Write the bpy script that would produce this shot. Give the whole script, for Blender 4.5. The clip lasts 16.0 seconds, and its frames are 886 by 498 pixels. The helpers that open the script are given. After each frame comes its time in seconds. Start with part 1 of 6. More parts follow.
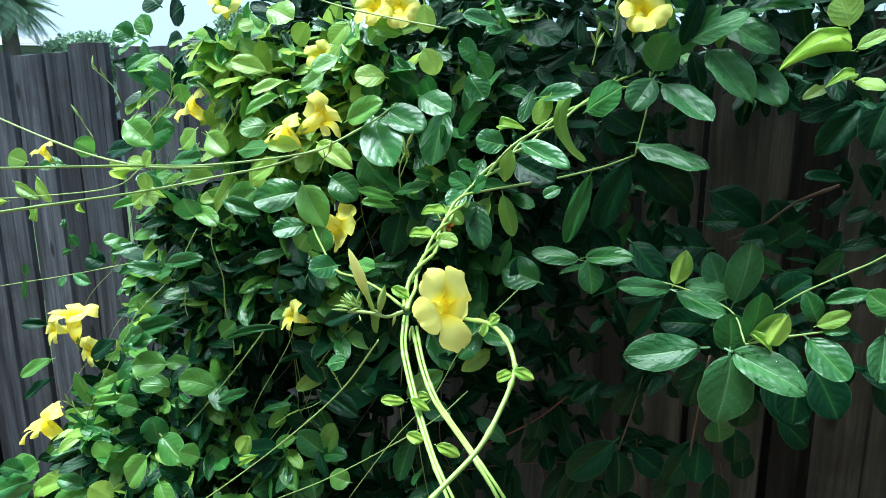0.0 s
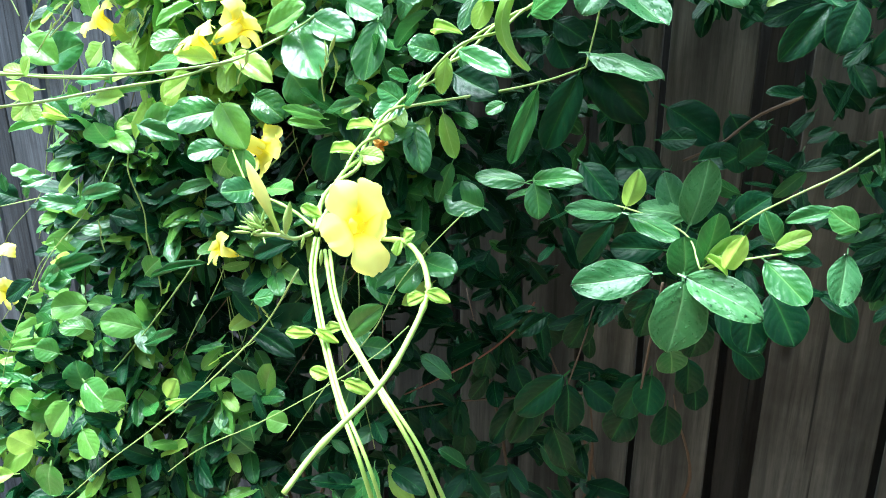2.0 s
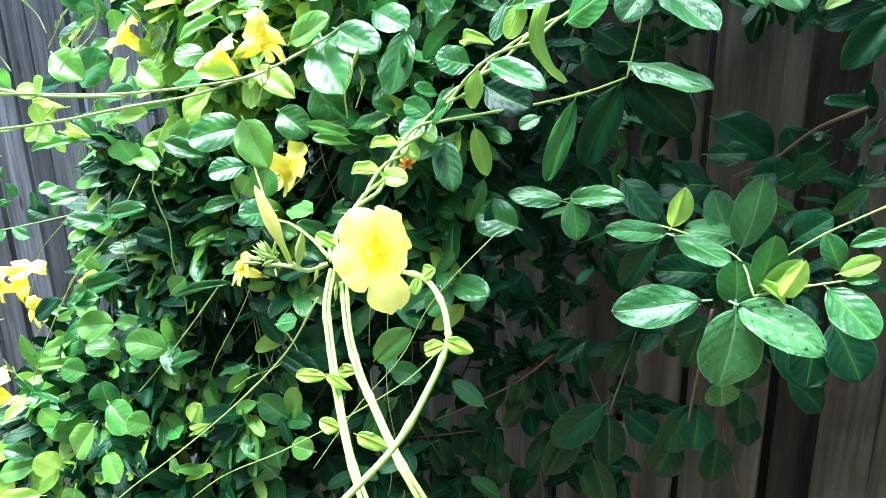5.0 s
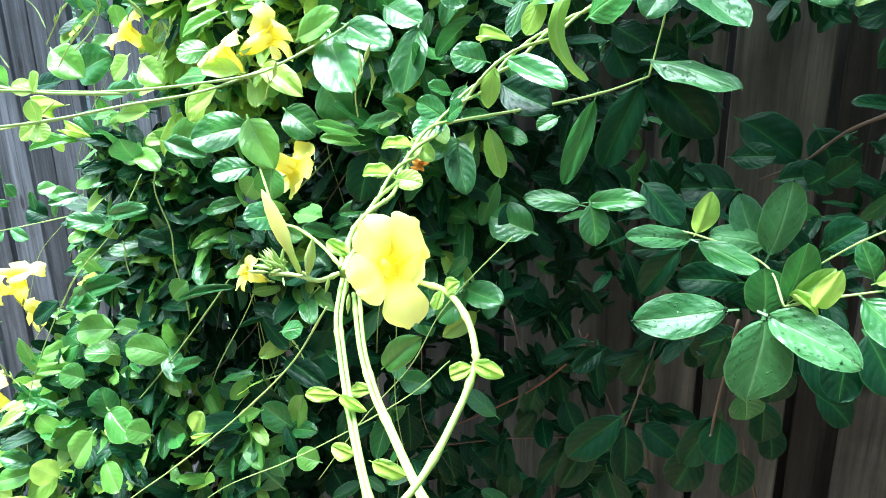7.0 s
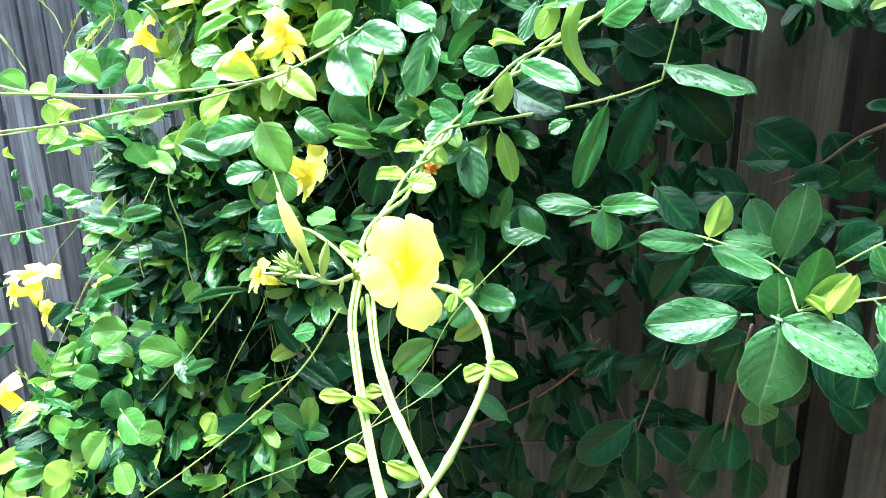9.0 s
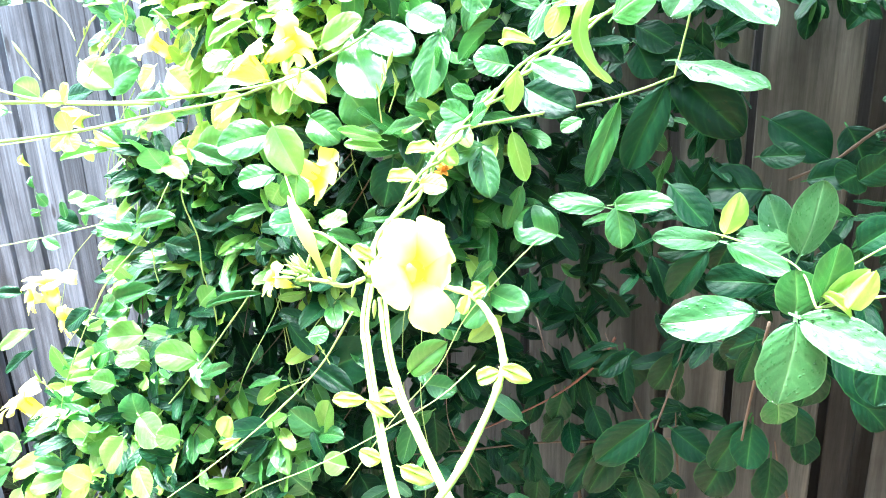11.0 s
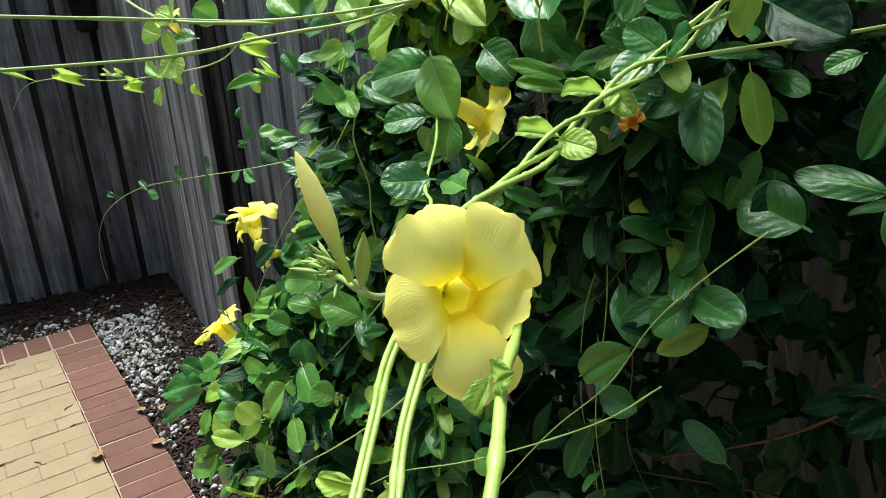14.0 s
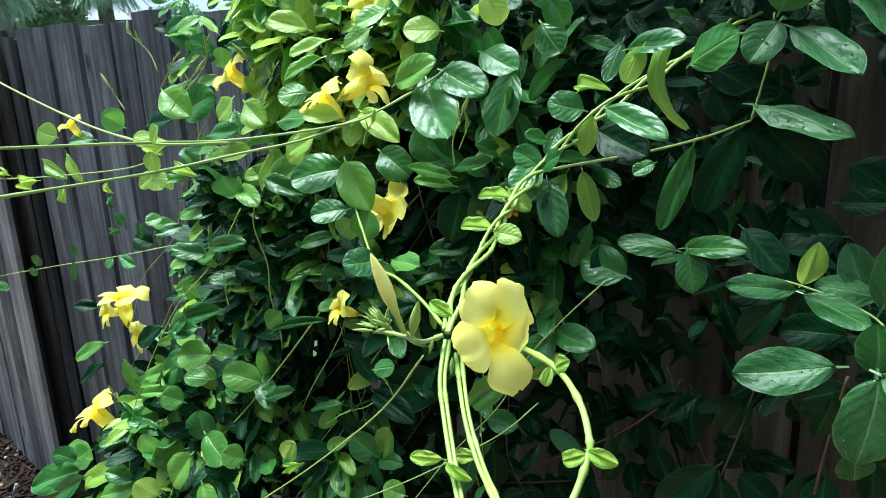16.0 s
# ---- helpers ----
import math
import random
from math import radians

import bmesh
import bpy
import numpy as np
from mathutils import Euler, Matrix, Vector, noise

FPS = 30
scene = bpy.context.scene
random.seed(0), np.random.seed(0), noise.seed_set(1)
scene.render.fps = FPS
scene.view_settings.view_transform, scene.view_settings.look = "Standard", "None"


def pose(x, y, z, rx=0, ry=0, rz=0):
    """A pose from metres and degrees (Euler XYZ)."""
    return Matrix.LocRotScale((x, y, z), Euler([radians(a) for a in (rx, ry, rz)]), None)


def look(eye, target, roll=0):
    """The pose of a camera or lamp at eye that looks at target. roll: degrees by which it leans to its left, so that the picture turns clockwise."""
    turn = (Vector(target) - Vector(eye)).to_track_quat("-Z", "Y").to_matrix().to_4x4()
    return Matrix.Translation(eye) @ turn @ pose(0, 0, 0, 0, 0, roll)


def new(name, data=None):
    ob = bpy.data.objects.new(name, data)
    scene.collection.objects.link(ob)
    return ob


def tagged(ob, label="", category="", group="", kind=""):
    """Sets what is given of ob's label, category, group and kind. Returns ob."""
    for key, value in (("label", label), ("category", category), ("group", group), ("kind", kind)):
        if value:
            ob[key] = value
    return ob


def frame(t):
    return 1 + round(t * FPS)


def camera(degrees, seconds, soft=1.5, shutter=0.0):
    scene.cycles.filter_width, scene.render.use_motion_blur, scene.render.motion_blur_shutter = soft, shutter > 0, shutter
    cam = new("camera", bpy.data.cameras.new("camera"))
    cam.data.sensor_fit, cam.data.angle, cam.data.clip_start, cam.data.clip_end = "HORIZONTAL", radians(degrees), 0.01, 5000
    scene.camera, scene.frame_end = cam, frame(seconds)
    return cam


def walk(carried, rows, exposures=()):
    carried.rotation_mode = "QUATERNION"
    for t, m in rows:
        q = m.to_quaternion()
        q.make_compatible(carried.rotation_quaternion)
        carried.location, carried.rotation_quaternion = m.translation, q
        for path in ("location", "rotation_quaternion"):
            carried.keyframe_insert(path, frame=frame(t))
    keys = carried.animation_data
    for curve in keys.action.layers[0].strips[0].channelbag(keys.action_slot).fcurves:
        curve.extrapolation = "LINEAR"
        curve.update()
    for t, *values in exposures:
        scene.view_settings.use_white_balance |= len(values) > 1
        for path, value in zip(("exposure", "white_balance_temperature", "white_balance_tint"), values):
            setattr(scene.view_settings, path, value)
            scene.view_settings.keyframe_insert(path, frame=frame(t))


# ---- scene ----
cam = camera(64.1, 16.0, soft=1.0)
PATH = [
    (0, (0.4430, 0.9750, 1.7430), (-0.5591, 2.6449, 1.2877), -0.33),
    (0.5, (0.4352, 0.9985, 1.7323), (-0.5035, 2.6916, 1.2301), 0.25),
    (1, (0.4310, 1.0133, 1.7200), (-0.4731, 2.7049, 1.1531), 0.41),
    (1.5, (0.4342, 1.0272, 1.7136), (-0.4352, 2.7258, 1.1146), 0.50),
    (2, (0.4407, 1.0483, 1.7037), (-0.4578, 2.7277, 1.0934), -0.30),
    (2.5, (0.4387, 1.0710, 1.6943), (-0.5077, 2.7217, 1.0783), -1.09),
    (3, (0.4383, 1.0782, 1.7008), (-0.5347, 2.7195, 1.1013), -1.36),
    (3.5, (0.4407, 1.0777, 1.7015), (-0.5396, 2.7169, 1.1081), -1.35),
    (4, (0.4323, 1.0806, 1.7049), (-0.5565, 2.7201, 1.1267), -1.30),
    (4.2, (0.4310, 1.0834, 1.7070), (-0.5574, 2.7216, 1.1245), -1.27),
    (6.5, (0.4053, 1.1131, 1.7009), (-0.6031, 2.7370, 1.1126), -1.33),
    (7, (0.3990, 1.1164, 1.7015), (-0.6027, 2.7449, 1.1143), -1.06),
    (7.5, (0.3930, 1.1145, 1.7007), (-0.5972, 2.7496, 1.1129), -0.71),
    (8, (0.3950, 1.1172, 1.7025), (-0.6256, 2.7287, 1.1013), -1.42),
    (8.5, (0.3985, 1.1205, 1.7011), (-0.6413, 2.7260, 1.1170), -1.23),
    (8.7, (0.3984, 1.1137, 1.7012), (-0.6292, 2.7300, 1.1253), -1.10),
    (11, (0.3976, 1.1166, 1.7012), (-0.6623, 2.7127, 1.1276), -2.22),
    (11.5, (0.3905, 1.1078, 1.6965), (-0.7406, 2.6420, 1.0908), -2.74),
    (12, (0.3974, 1.1075, 1.6966), (-0.7287, 2.6379, 1.0725), -2.44),
    (12.5, (0.3927, 1.1573, 1.6944), (-0.8817, 2.5529, 1.0399), -2.81),
    (13, (0.3845, 1.2224, 1.6787), (-1.0265, 2.4704, 1.0068), -2.08),
    (13.5, (0.3675, 1.2854, 1.6699), (-1.1208, 2.4335, 0.9869), -2.97),
    (14, (0.3464, 1.3011, 1.6696), (-1.1980, 2.3702, 0.9827), -3.22),
    (14.5, (0.3554, 1.2909, 1.6703), (-1.0999, 2.4704, 0.9696), -2.91),
    (14.8, (0.3711, 1.2559, 1.6859), (-0.8811, 2.6792, 1.0484), -2.01),
    (15, (0.3776, 1.2489, 1.7035), (-0.8469, 2.7196, 1.1226), -3.07),
    (15.5, (0.3828, 1.2082, 1.7154), (-0.8635, 2.6930, 1.2232), -2.67),
    (16, (0.3828, 1.1105, 1.7323), (-0.7997, 2.6291, 1.1889), -1.92),
]
EXPOSURES = [
    (0.0, 1.32, 5250, 0), (0.5, 1.72, 5250, 0), (1.0, 2.15, 5250, 0), (1.5, 2.3, 5250, 1), (3.5, 2.45, 5250, 3), (8.7, 2.58, 5300, 4),
    (10.8, 4.0, 5400, 11), (11.2, 4.0, 5400, 11), (12.0, 2.75, 5500, 7), (12.5, 2.0, 5650, 5), (13.0, 1.47, 5700, 5), (13.5, 1.42, 5700, 5),
    (14.0, 1.0, 6050, 5), (14.5, 0.25, 6200, 5), (15.0, 0.10, 6100, 5), (15.5, 0.80, 5700, 4), (16.0, 1.25, 5450, 2),
]
walk(cam, [(t, look(eye, target, roll)) for t, eye, target, roll in PATH], EXPOSURES)

# ---- light: a bright, thinly overcast sky ----
world = bpy.data.worlds.new("sky")
world.use_nodes = True
scene.world = world
wn, wl = world.node_tree.nodes, world.node_tree.links
sky = wn.new("ShaderNodeTexSky")
sky.sky_type, sky.sun_disc = "NISHITA", False
sky.sun_elevation, sky.sun_rotation = radians(69), radians(260)
sky.air_density, sky.dust_density, sky.ozone_density = 1.0, 4.0, 1.0
veil = wn.new("ShaderNodeMixRGB")
veil.inputs[0].default_value, veil.inputs[2].default_value = 0.62, (8.0, 9.4, 10.6, 1)
wl.new(sky.outputs[0], veil.inputs[1])
wl.new(veil.outputs[0], wn["Background"].inputs[0])
wn["Background"].inputs[1].default_value = 0.058

sun = new("sun", bpy.data.lights.new("sun", "SUN"))
sun.data.energy, sun.data.angle, sun.data.color = 4.2, radians(32), (1.0, 0.985, 0.88)
sun.matrix_world = look((-1.7, -0.30, 4.5), (0, 0, 0))


# ---- materials ----
def material(name, rough=0.6, spec=0.5):
    m = bpy.data.materials.new(name)
    m.use_nodes = True
    nt = m.node_tree
    b = nt.nodes["Principled BSDF"]
    b.inputs["Roughness"].default_value = rough
    b.inputs["Specular IOR Level"].default_value = spec
    return m, nt, b


def node(nt, kind, *links, **values):
    n = nt.nodes.new(kind)
    for i, source in links:
        nt.links.new(source, n.inputs[i])
    for k, v in values.items():
        n.inputs[int(k[1:])].default_value = v
    return n


def mathn(nt, op, a, b=None, c=None):
    n = nt.nodes.new("ShaderNodeMath")
    n.operation = op
    for i, v in enumerate((a, b, c)):
        if v is None:
            continue
        if isinstance(v, (int, float)):
            n.inputs[i].default_value = v
        else:
            nt.links.new(v, n.inputs[i])
    return n.outputs[0]


def ramp(nt, fac, *stops):
    n = nt.nodes.new("ShaderNodeValToRGB")
    while len(n.color_ramp.elements) < len(stops):
        n.color_ramp.elements.new(0.5)
    for e, (p, c) in zip(n.color_ramp.elements, stops):
        e.position, e.color = p, (*c, 1) if len(c) == 3 else c
    nt.links.new(fac, n.inputs[0])
    return n.outputs[0]


def mix(nt, fac, a, b, blend="MIX"):
    n = nt.nodes.new("ShaderNodeMixRGB")
    n.blend_type = blend
    for i, v in enumerate((fac, a, b)):
        if isinstance(v, (int, float)):
            n.inputs[i].default_value = v
        elif isinstance(v, tuple):
            n.inputs[i].default_value = (*v, 1)
        else:
            nt.links.new(v, n.inputs[i])
    return n.outputs[0]


def noise_tex(nt, vec, scale, detail=4.0, rough=0.55, out=0):
    n = nt.nodes.new("ShaderNodeTexNoise")
    n.inputs["Scale"].default_value, n.inputs["Detail"].default_value, n.inputs["Roughness"].default_value = scale, detail, rough
    if vec is not None:
        nt.links.new(vec, n.inputs["Vector"])
    return n.outputs[out]


def bump(nt, height, strength, distance, bsdf):
    n = nt.nodes.new("ShaderNodeBump")
    n.inputs["Strength"].default_value, n.inputs["Distance"].default_value = strength, distance
    nt.links.new(height, n.inputs["Height"])
    nt.links.new(n.outputs[0], bsdf.inputs["Normal"])
    return n


def chance(nt):
    """One random number for each object and each loose piece of a mesh."""
    a = nt.nodes.new("ShaderNodeObjectInfo").outputs["Random"]
    b = nt.nodes.new("ShaderNodeNewGeometry").outputs["Random Per Island"]
    return mathn(nt, "FRACT", mathn(nt, "ADD", a, b))


def leaf_material(name, low, high, vein, rough, through_light, drops=0.0, rust=0.0, spec=0.50):
    m, nt, b = material(name, rough, spec)
    co = nt.nodes.new("ShaderNodeTexCoord")
    sep = node(nt, "ShaderNodeSeparateXYZ", (0, co.outputs["UV"]))
    x, y = sep.outputs[0], sep.outputs[1]
    off = mathn(nt, "ABSOLUTE", mathn(nt, "SUBTRACT", x, 0.5))
    rib = mathn(nt, "SMOOTH_MIN", mathn(nt, "DIVIDE", 0.012, mathn(nt, "ADD", off, 0.002)), 1.0, 0.2)
    wander = mathn(nt, "MULTIPLY", noise_tex(nt, co.outputs["UV"], 3.0, 2), 0.16)
    along = mathn(nt, "ADD", mathn(nt, "SUBTRACT", y, mathn(nt, "MULTIPLY", mathn(nt, "POWER", off, 1.3), 0.8)), wander)
    veins = mathn(nt, "SINE", mathn(nt, "MULTIPLY", along, 36.0))
    side = veins
    side = mathn(nt, "POWER", mathn(nt, "MULTIPLY_ADD", side, 0.5, 0.5), 6.0)
    r = chance(nt)
    blot = ramp(nt, noise_tex(nt, co.outputs["UV"], 2.2, 4), (0.35, (0, 0, 0)), (0.7, (1, 1, 1)))
    col = mix(nt, r, low, high)
    col = mix(nt, mathn(nt, "MULTIPLY", blot, 0.45), col, tuple(0.55 * c for c in low))
    col = mix(nt, mathn(nt, "MULTIPLY", side, 0.11), col, vein)
    grit = ramp(nt, noise_tex(nt, co.outputs["UV"], 26.0, 5, 0.7), (0.40, (0, 0, 0)), (0.62, (1, 1, 1)))
    col = mix(nt, mathn(nt, "MULTIPLY", grit, 0.22), col, tuple(0.45 * c for c in low))
    col = mix(nt, mathn(nt, "MULTIPLY", rib, 0.75), col, vein)
    rim = ramp(nt, off, (0.465, (0, 0, 0)), (0.495, (0.5, 0.5, 0.5)))
    col = mix(nt, rim, col, vein)
    if rust:
        spots = ramp(nt, noise_tex(nt, co.outputs["UV"], 5.0, 5), (0.62, (0, 0, 0)), (0.72, (1, 1, 1)))
        col = mix(nt, mathn(nt, "MULTIPLY", spots, rust), col, (0.16, 0.085, 0.03))
    nt.links.new(col, b.inputs["Base Color"])
    quilt = veins
    fade = mathn(nt, "SMOOTH_MIN", mathn(nt, "MULTIPLY", off, 8.0), 1.0, 0.3)
    h = mathn(nt, "SUBTRACT", mathn(nt, "MULTIPLY", mathn(nt, "MULTIPLY", quilt, fade), -0.10), mathn(nt, "MULTIPLY", rib, 0.7))
    h = mathn(nt, "ADD", h, mathn(nt, "MULTIPLY", noise_tex(nt, co.outputs["UV"], 4.0, 6, 0.6), 1.1))
    if drops:
        v = nt.nodes.new("ShaderNodeTexVoronoi")
        v.inputs["Scale"].default_value = 15.0
        nt.links.new(co.outputs["UV"], v.inputs["Vector"])
        bead = ramp(nt, v.outputs["Distance"], (0.0, (1, 1, 1)), (0.2, (0.75, 0.75, 0.75)), (0.3, (0, 0, 0)))
        patch = ramp(nt, noise_tex(nt, co.outputs["UV"], 4.0, 2), (0.42, (0, 0, 0)), (0.5, (1, 1, 1)))
        bead = mathn(nt, "MULTIPLY", bead, patch)
        h = mathn(nt, "ADD", h, mathn(nt, "MULTIPLY", bead, 1.5 * drops))
        rr = mathn(nt, "SUBTRACT", rough, mathn(nt, "MULTIPLY", bead, rough * 0.75))
        nt.links.new(rr, b.inputs["Roughness"])
    bump(nt, h, 0.7, 0.0018, b)
    t = nt.nodes.new("ShaderNodeBsdfTranslucent")
    nt.links.new(mix(nt, 0.5, col, tuple(min(1, 1.6 * c) for c in high)), t.inputs[0])
    s = nt.nodes.new("ShaderNodeMixShader")
    s.inputs[0].default_value = through_light
    nt.links.new(b.outputs[0], s.inputs[1])
    nt.links.new(t.outputs[0], s.inputs[2])
    nt.links.new(s.outputs[0], nt.nodes["Material Output"].inputs["Surface"])
    return m


# dark green leaf taken near black, so its colour carries the hedge's inner shade
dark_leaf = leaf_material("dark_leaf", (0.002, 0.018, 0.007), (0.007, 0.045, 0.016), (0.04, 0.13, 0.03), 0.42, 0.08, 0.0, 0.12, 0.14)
mature_leaf = leaf_material("mature_leaf", (0.018, 0.098, 0.020), (0.062, 0.220, 0.040), (0.17, 0.36, 0.09), 0.30, 0.20)
fresh_leaf = leaf_material("fresh_leaf", (0.062, 0.225, 0.032), (0.220, 0.460, 0.065), (0.32, 0.52, 0.16), 0.30, 0.34)
young_leaf = leaf_material("young_leaf", (0.220, 0.440, 0.050), (0.490, 0.710, 0.110), (0.52, 0.70, 0.20), 0.36, 0.42)
wet_leaf = leaf_material("wet_leaf", (0.036, 0.135, 0.036), (0.080, 0.218, 0.060), (0.20, 0.38, 0.15), 0.34, 0.20, 0.3, 0.0, 0.36)


def stem_material(name, low, high, rough=0.5):
    m, nt, b = material(name, rough)
    co = nt.nodes.new("ShaderNodeTexCoord")
    n = noise_tex(nt, co.outputs["Object"], 35.0, 4)
    nt.links.new(mix(nt, n, low, high), b.inputs["Base Color"])
    bump(nt, noise_tex(nt, co.outputs["Object"], 260.0, 3), 0.4, 0.0006, b)
    return m


green_stem = stem_material("green_stem", (0.22, 0.33, 0.07), (0.40, 0.50, 0.16))
pale_stem = stem_material("pale_stem", (0.22, 0.36, 0.05), (0.38, 0.50, 0.12), 0.42)
brown_stem = stem_material("brown_stem", (0.045, 0.030, 0.019), (0.12, 0.075, 0.045), 0.75)
red_stem = stem_material("red_stem", (0.10, 0.034, 0.020), (0.17, 0.058, 0.032), 0.65)


def petal_material(name, low, high, through_light):
    m, nt, b = material(name, 0.5, 0.3)
    co = nt.nodes.new("ShaderNodeTexCoord")
    sep = node(nt, "ShaderNodeSeparateXYZ", (0, co.outputs["UV"]))
    streak = noise_tex(nt, node(nt, "ShaderNodeMapping", (0, co.outputs["UV"]), _3=(22, 1.5, 1)).outputs[0], 3.0, 3)
    col = mix(nt, ramp(nt, sep.outputs[1], (0.20, (0, 0, 0)), (0.52, (1, 1, 1))), low, high)
    col = mix(nt, mathn(nt, "MULTIPLY", streak, 0.2), col, tuple(0.9 * c for c in low))
    nt.links.new(col, b.inputs["Base Color"])
    bump(nt, streak, 0.35, 0.0012, b)
    t = nt.nodes.new("ShaderNodeBsdfTranslucent")
    nt.links.new(col, t.inputs[0])
    s = nt.nodes.new("ShaderNodeMixShader")
    s.inputs[0].default_value = through_light
    nt.links.new(b.outputs[0], s.inputs[1])
    nt.links.new(t.outputs[0], s.inputs[2])
    nt.links.new(s.outputs[0], nt.nodes["Material Output"].inputs["Surface"])
    return m


petal_yellow = petal_material("petal_yellow", (0.95, 0.80, 0.012), (0.98, 0.93, 0.22), 0.42)
# paler copy of petal_yellow, standing in for strongly lit petals
petal_pale = petal_material("petal_pale", (0.97, 0.78, 0.015), (0.99, 0.93, 0.27), 0.45)
throat_yellow = petal_material("throat_yellow", (0.80, 0.56, 0.02), (0.88, 0.70, 0.04), 0.3)
wilted_petal = petal_material("wilted_petal", (0.42, 0.17, 0.02), (0.60, 0.30, 0.04), 0.25)
bud_skin = petal_material("bud_skin", (0.52, 0.64, 0.15), (0.97, 0.92, 0.36), 0.35)
calyx_green = stem_material("calyx_green", (0.20, 0.33, 0.06), (0.40, 0.50, 0.14))


def wood_material(name, low, high, knot, rough=0.85):
    m, nt, b = material(name, rough, 0.25)
    co = nt.nodes.new("ShaderNodeTexCoord")
    r = nt.nodes.new("ShaderNodeObjectInfo").outputs["Random"]
    shift = nt.nodes.new("ShaderNodeCombineXYZ")
    nt.links.new(mathn(nt, "MULTIPLY", r, 37.0), shift.inputs[0])
    nt.links.new(mathn(nt, "MULTIPLY", r, 11.0), shift.inputs[2])
    vec = nt.nodes.new("ShaderNodeVectorMath")
    nt.links.new(co.outputs["Object"], vec.inputs[0])
    nt.links.new(shift.outputs[0], vec.inputs[1])
    vec = vec.outputs[0]
    fine = noise_tex(nt, node(nt, "ShaderNodeMapping", (0, vec), _3=(30, 30, 1.3)).outputs[0], 2.2, 9, 0.72)
    broad = noise_tex(nt, node(nt, "ShaderNodeMapping", (0, vec), _3=(11, 11, 0.9)).outputs[0], 1.6, 4)
    stain = noise_tex(nt, vec, 3.2, 5, 0.7)
    col = mix(nt, ramp(nt, fine, (0.28, (0, 0, 0)), (0.78, (1, 1, 1))), low, high)
    col = mix(nt, ramp(nt, broad, (0.35, (0.75, 0.75, 0.75)), (0.65, (0, 0, 0))), col, tuple(0.45 * c for c in low))
    col = mix(nt, ramp(nt, stain, (0.48, (0, 0, 0)), (0.75, (0.7, 0.7, 0.7))), col, tuple(0.4 * c for c in knot))
    crack = noise_tex(nt, node(nt, "ShaderNodeMapping", (0, vec), _3=(60, 60, 0.8)).outputs[0], 1.0, 3)
    crack = ramp(nt, crack, (0.27, (1, 1, 1)), (0.34, (0, 0, 0)))
    col = mix(nt, mathn(nt, "MULTIPLY", crack, 0.85), col, tuple(0.2 * c for c in low))
    v = nt.nodes.new("ShaderNodeTexVoronoi")
    v.inputs["Scale"].default_value = 1.0
    nt.links.new(node(nt, "ShaderNodeMapping", (0, vec), _3=(9, 9, 3.6)).outputs[0], v.inputs["Vector"])
    eye = ramp(nt, v.outputs["Distance"], (0.07, (1, 1, 1)), (0.13, (0, 0, 0)))
    col = mix(nt, mathn(nt, "MULTIPLY", eye, 0.85), col, tuple(0.3 * c for c in knot))
    tone = mathn(nt, "MULTIPLY_ADD", r, 0.9, 0.5)
    col = mix(nt, 1.0, col, node(nt, "ShaderNodeCombineXYZ", (0, tone), (1, tone), (2, tone)).outputs[0], "MULTIPLY")
    nt.links.new(col, b.inputs["Base Color"])
    h = mathn(nt, "ADD", mathn(nt, "MULTIPLY", fine, 0.7), mathn(nt, "MULTIPLY", broad, 0.6))
    bump(nt, mathn(nt, "SUBTRACT", h, mathn(nt, "MULTIPLY", eye, 0.4)), 0.9, 0.006, b)
    return m


grey_wood = wood_material("grey_wood", (0.038, 0.041, 0.050), (0.250, 0.262, 0.300), (0.07, 0.06, 0.06))
weathered_wood = wood_material("weathered_wood", (0.075, 0.075, 0.086), (0.400, 0.395, 0.430), (0.09, 0.08, 0.08))
silver_wood = wood_material("silver_wood", (0.16, 0.16, 0.17), (0.46, 0.46, 0.47), (0.15, 0.13, 0.12))
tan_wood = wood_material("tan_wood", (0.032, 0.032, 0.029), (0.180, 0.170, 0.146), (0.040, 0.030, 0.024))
# sheltered boards' own brown, its darkness also standing in for shade in recesses
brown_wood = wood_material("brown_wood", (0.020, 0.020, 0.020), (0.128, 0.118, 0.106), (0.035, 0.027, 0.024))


def stone_material(name, low, high, dirt, scale=18.0, rough=0.85):
    m, nt, b = material(name, rough, 0.3)
    co = nt.nodes.new("ShaderNodeTexCoord")
    geo = nt.nodes.new("ShaderNodeNewGeometry")
    col = mix(nt, chance(nt), low, high)
    n = noise_tex(nt, geo.outputs["Position"], scale, 6, 0.7)
    n2 = noise_tex(nt, geo.outputs["Position"], scale * 7, 4)
    col = mix(nt, ramp(nt, n, (0.45, (0, 0, 0)), (0.72, (0.75, 0.75, 0.75))), col, dirt)
    col = mix(nt, mathn(nt, "MULTIPLY", n2, 0.35), col, tuple(0.6 * c for c in low))
    nt.links.new(col, b.inputs["Base Color"])
    bump(nt, mathn(nt, "ADD", n, n2), 0.6, 0.0025, b)
    return m


red_brick = stone_material("red_brick", (0.115, 0.052, 0.039), (0.150, 0.067, 0.049), (0.090, 0.043, 0.033))
tan_paver = stone_material("tan_paver", (0.255, 0.185, 0.112), (0.285, 0.208, 0.126), (0.215, 0.155, 0.094), 9.0)
sand_joint = stone_material("sand_joint", (0.25, 0.182, 0.110), (0.28, 0.204, 0.124), (0.18, 0.130, 0.080), 30.0)
pale_mortar = stone_material("pale_mortar", (0.34, 0.245, 0.195), (0.38, 0.27, 0.22), (0.28, 0.20, 0.16), 30.0)
pebble_white = stone_material("pebble_white", (0.20, 0.195, 0.19), (0.60, 0.60, 0.60), (0.28, 0.25, 0.21), 40.0)
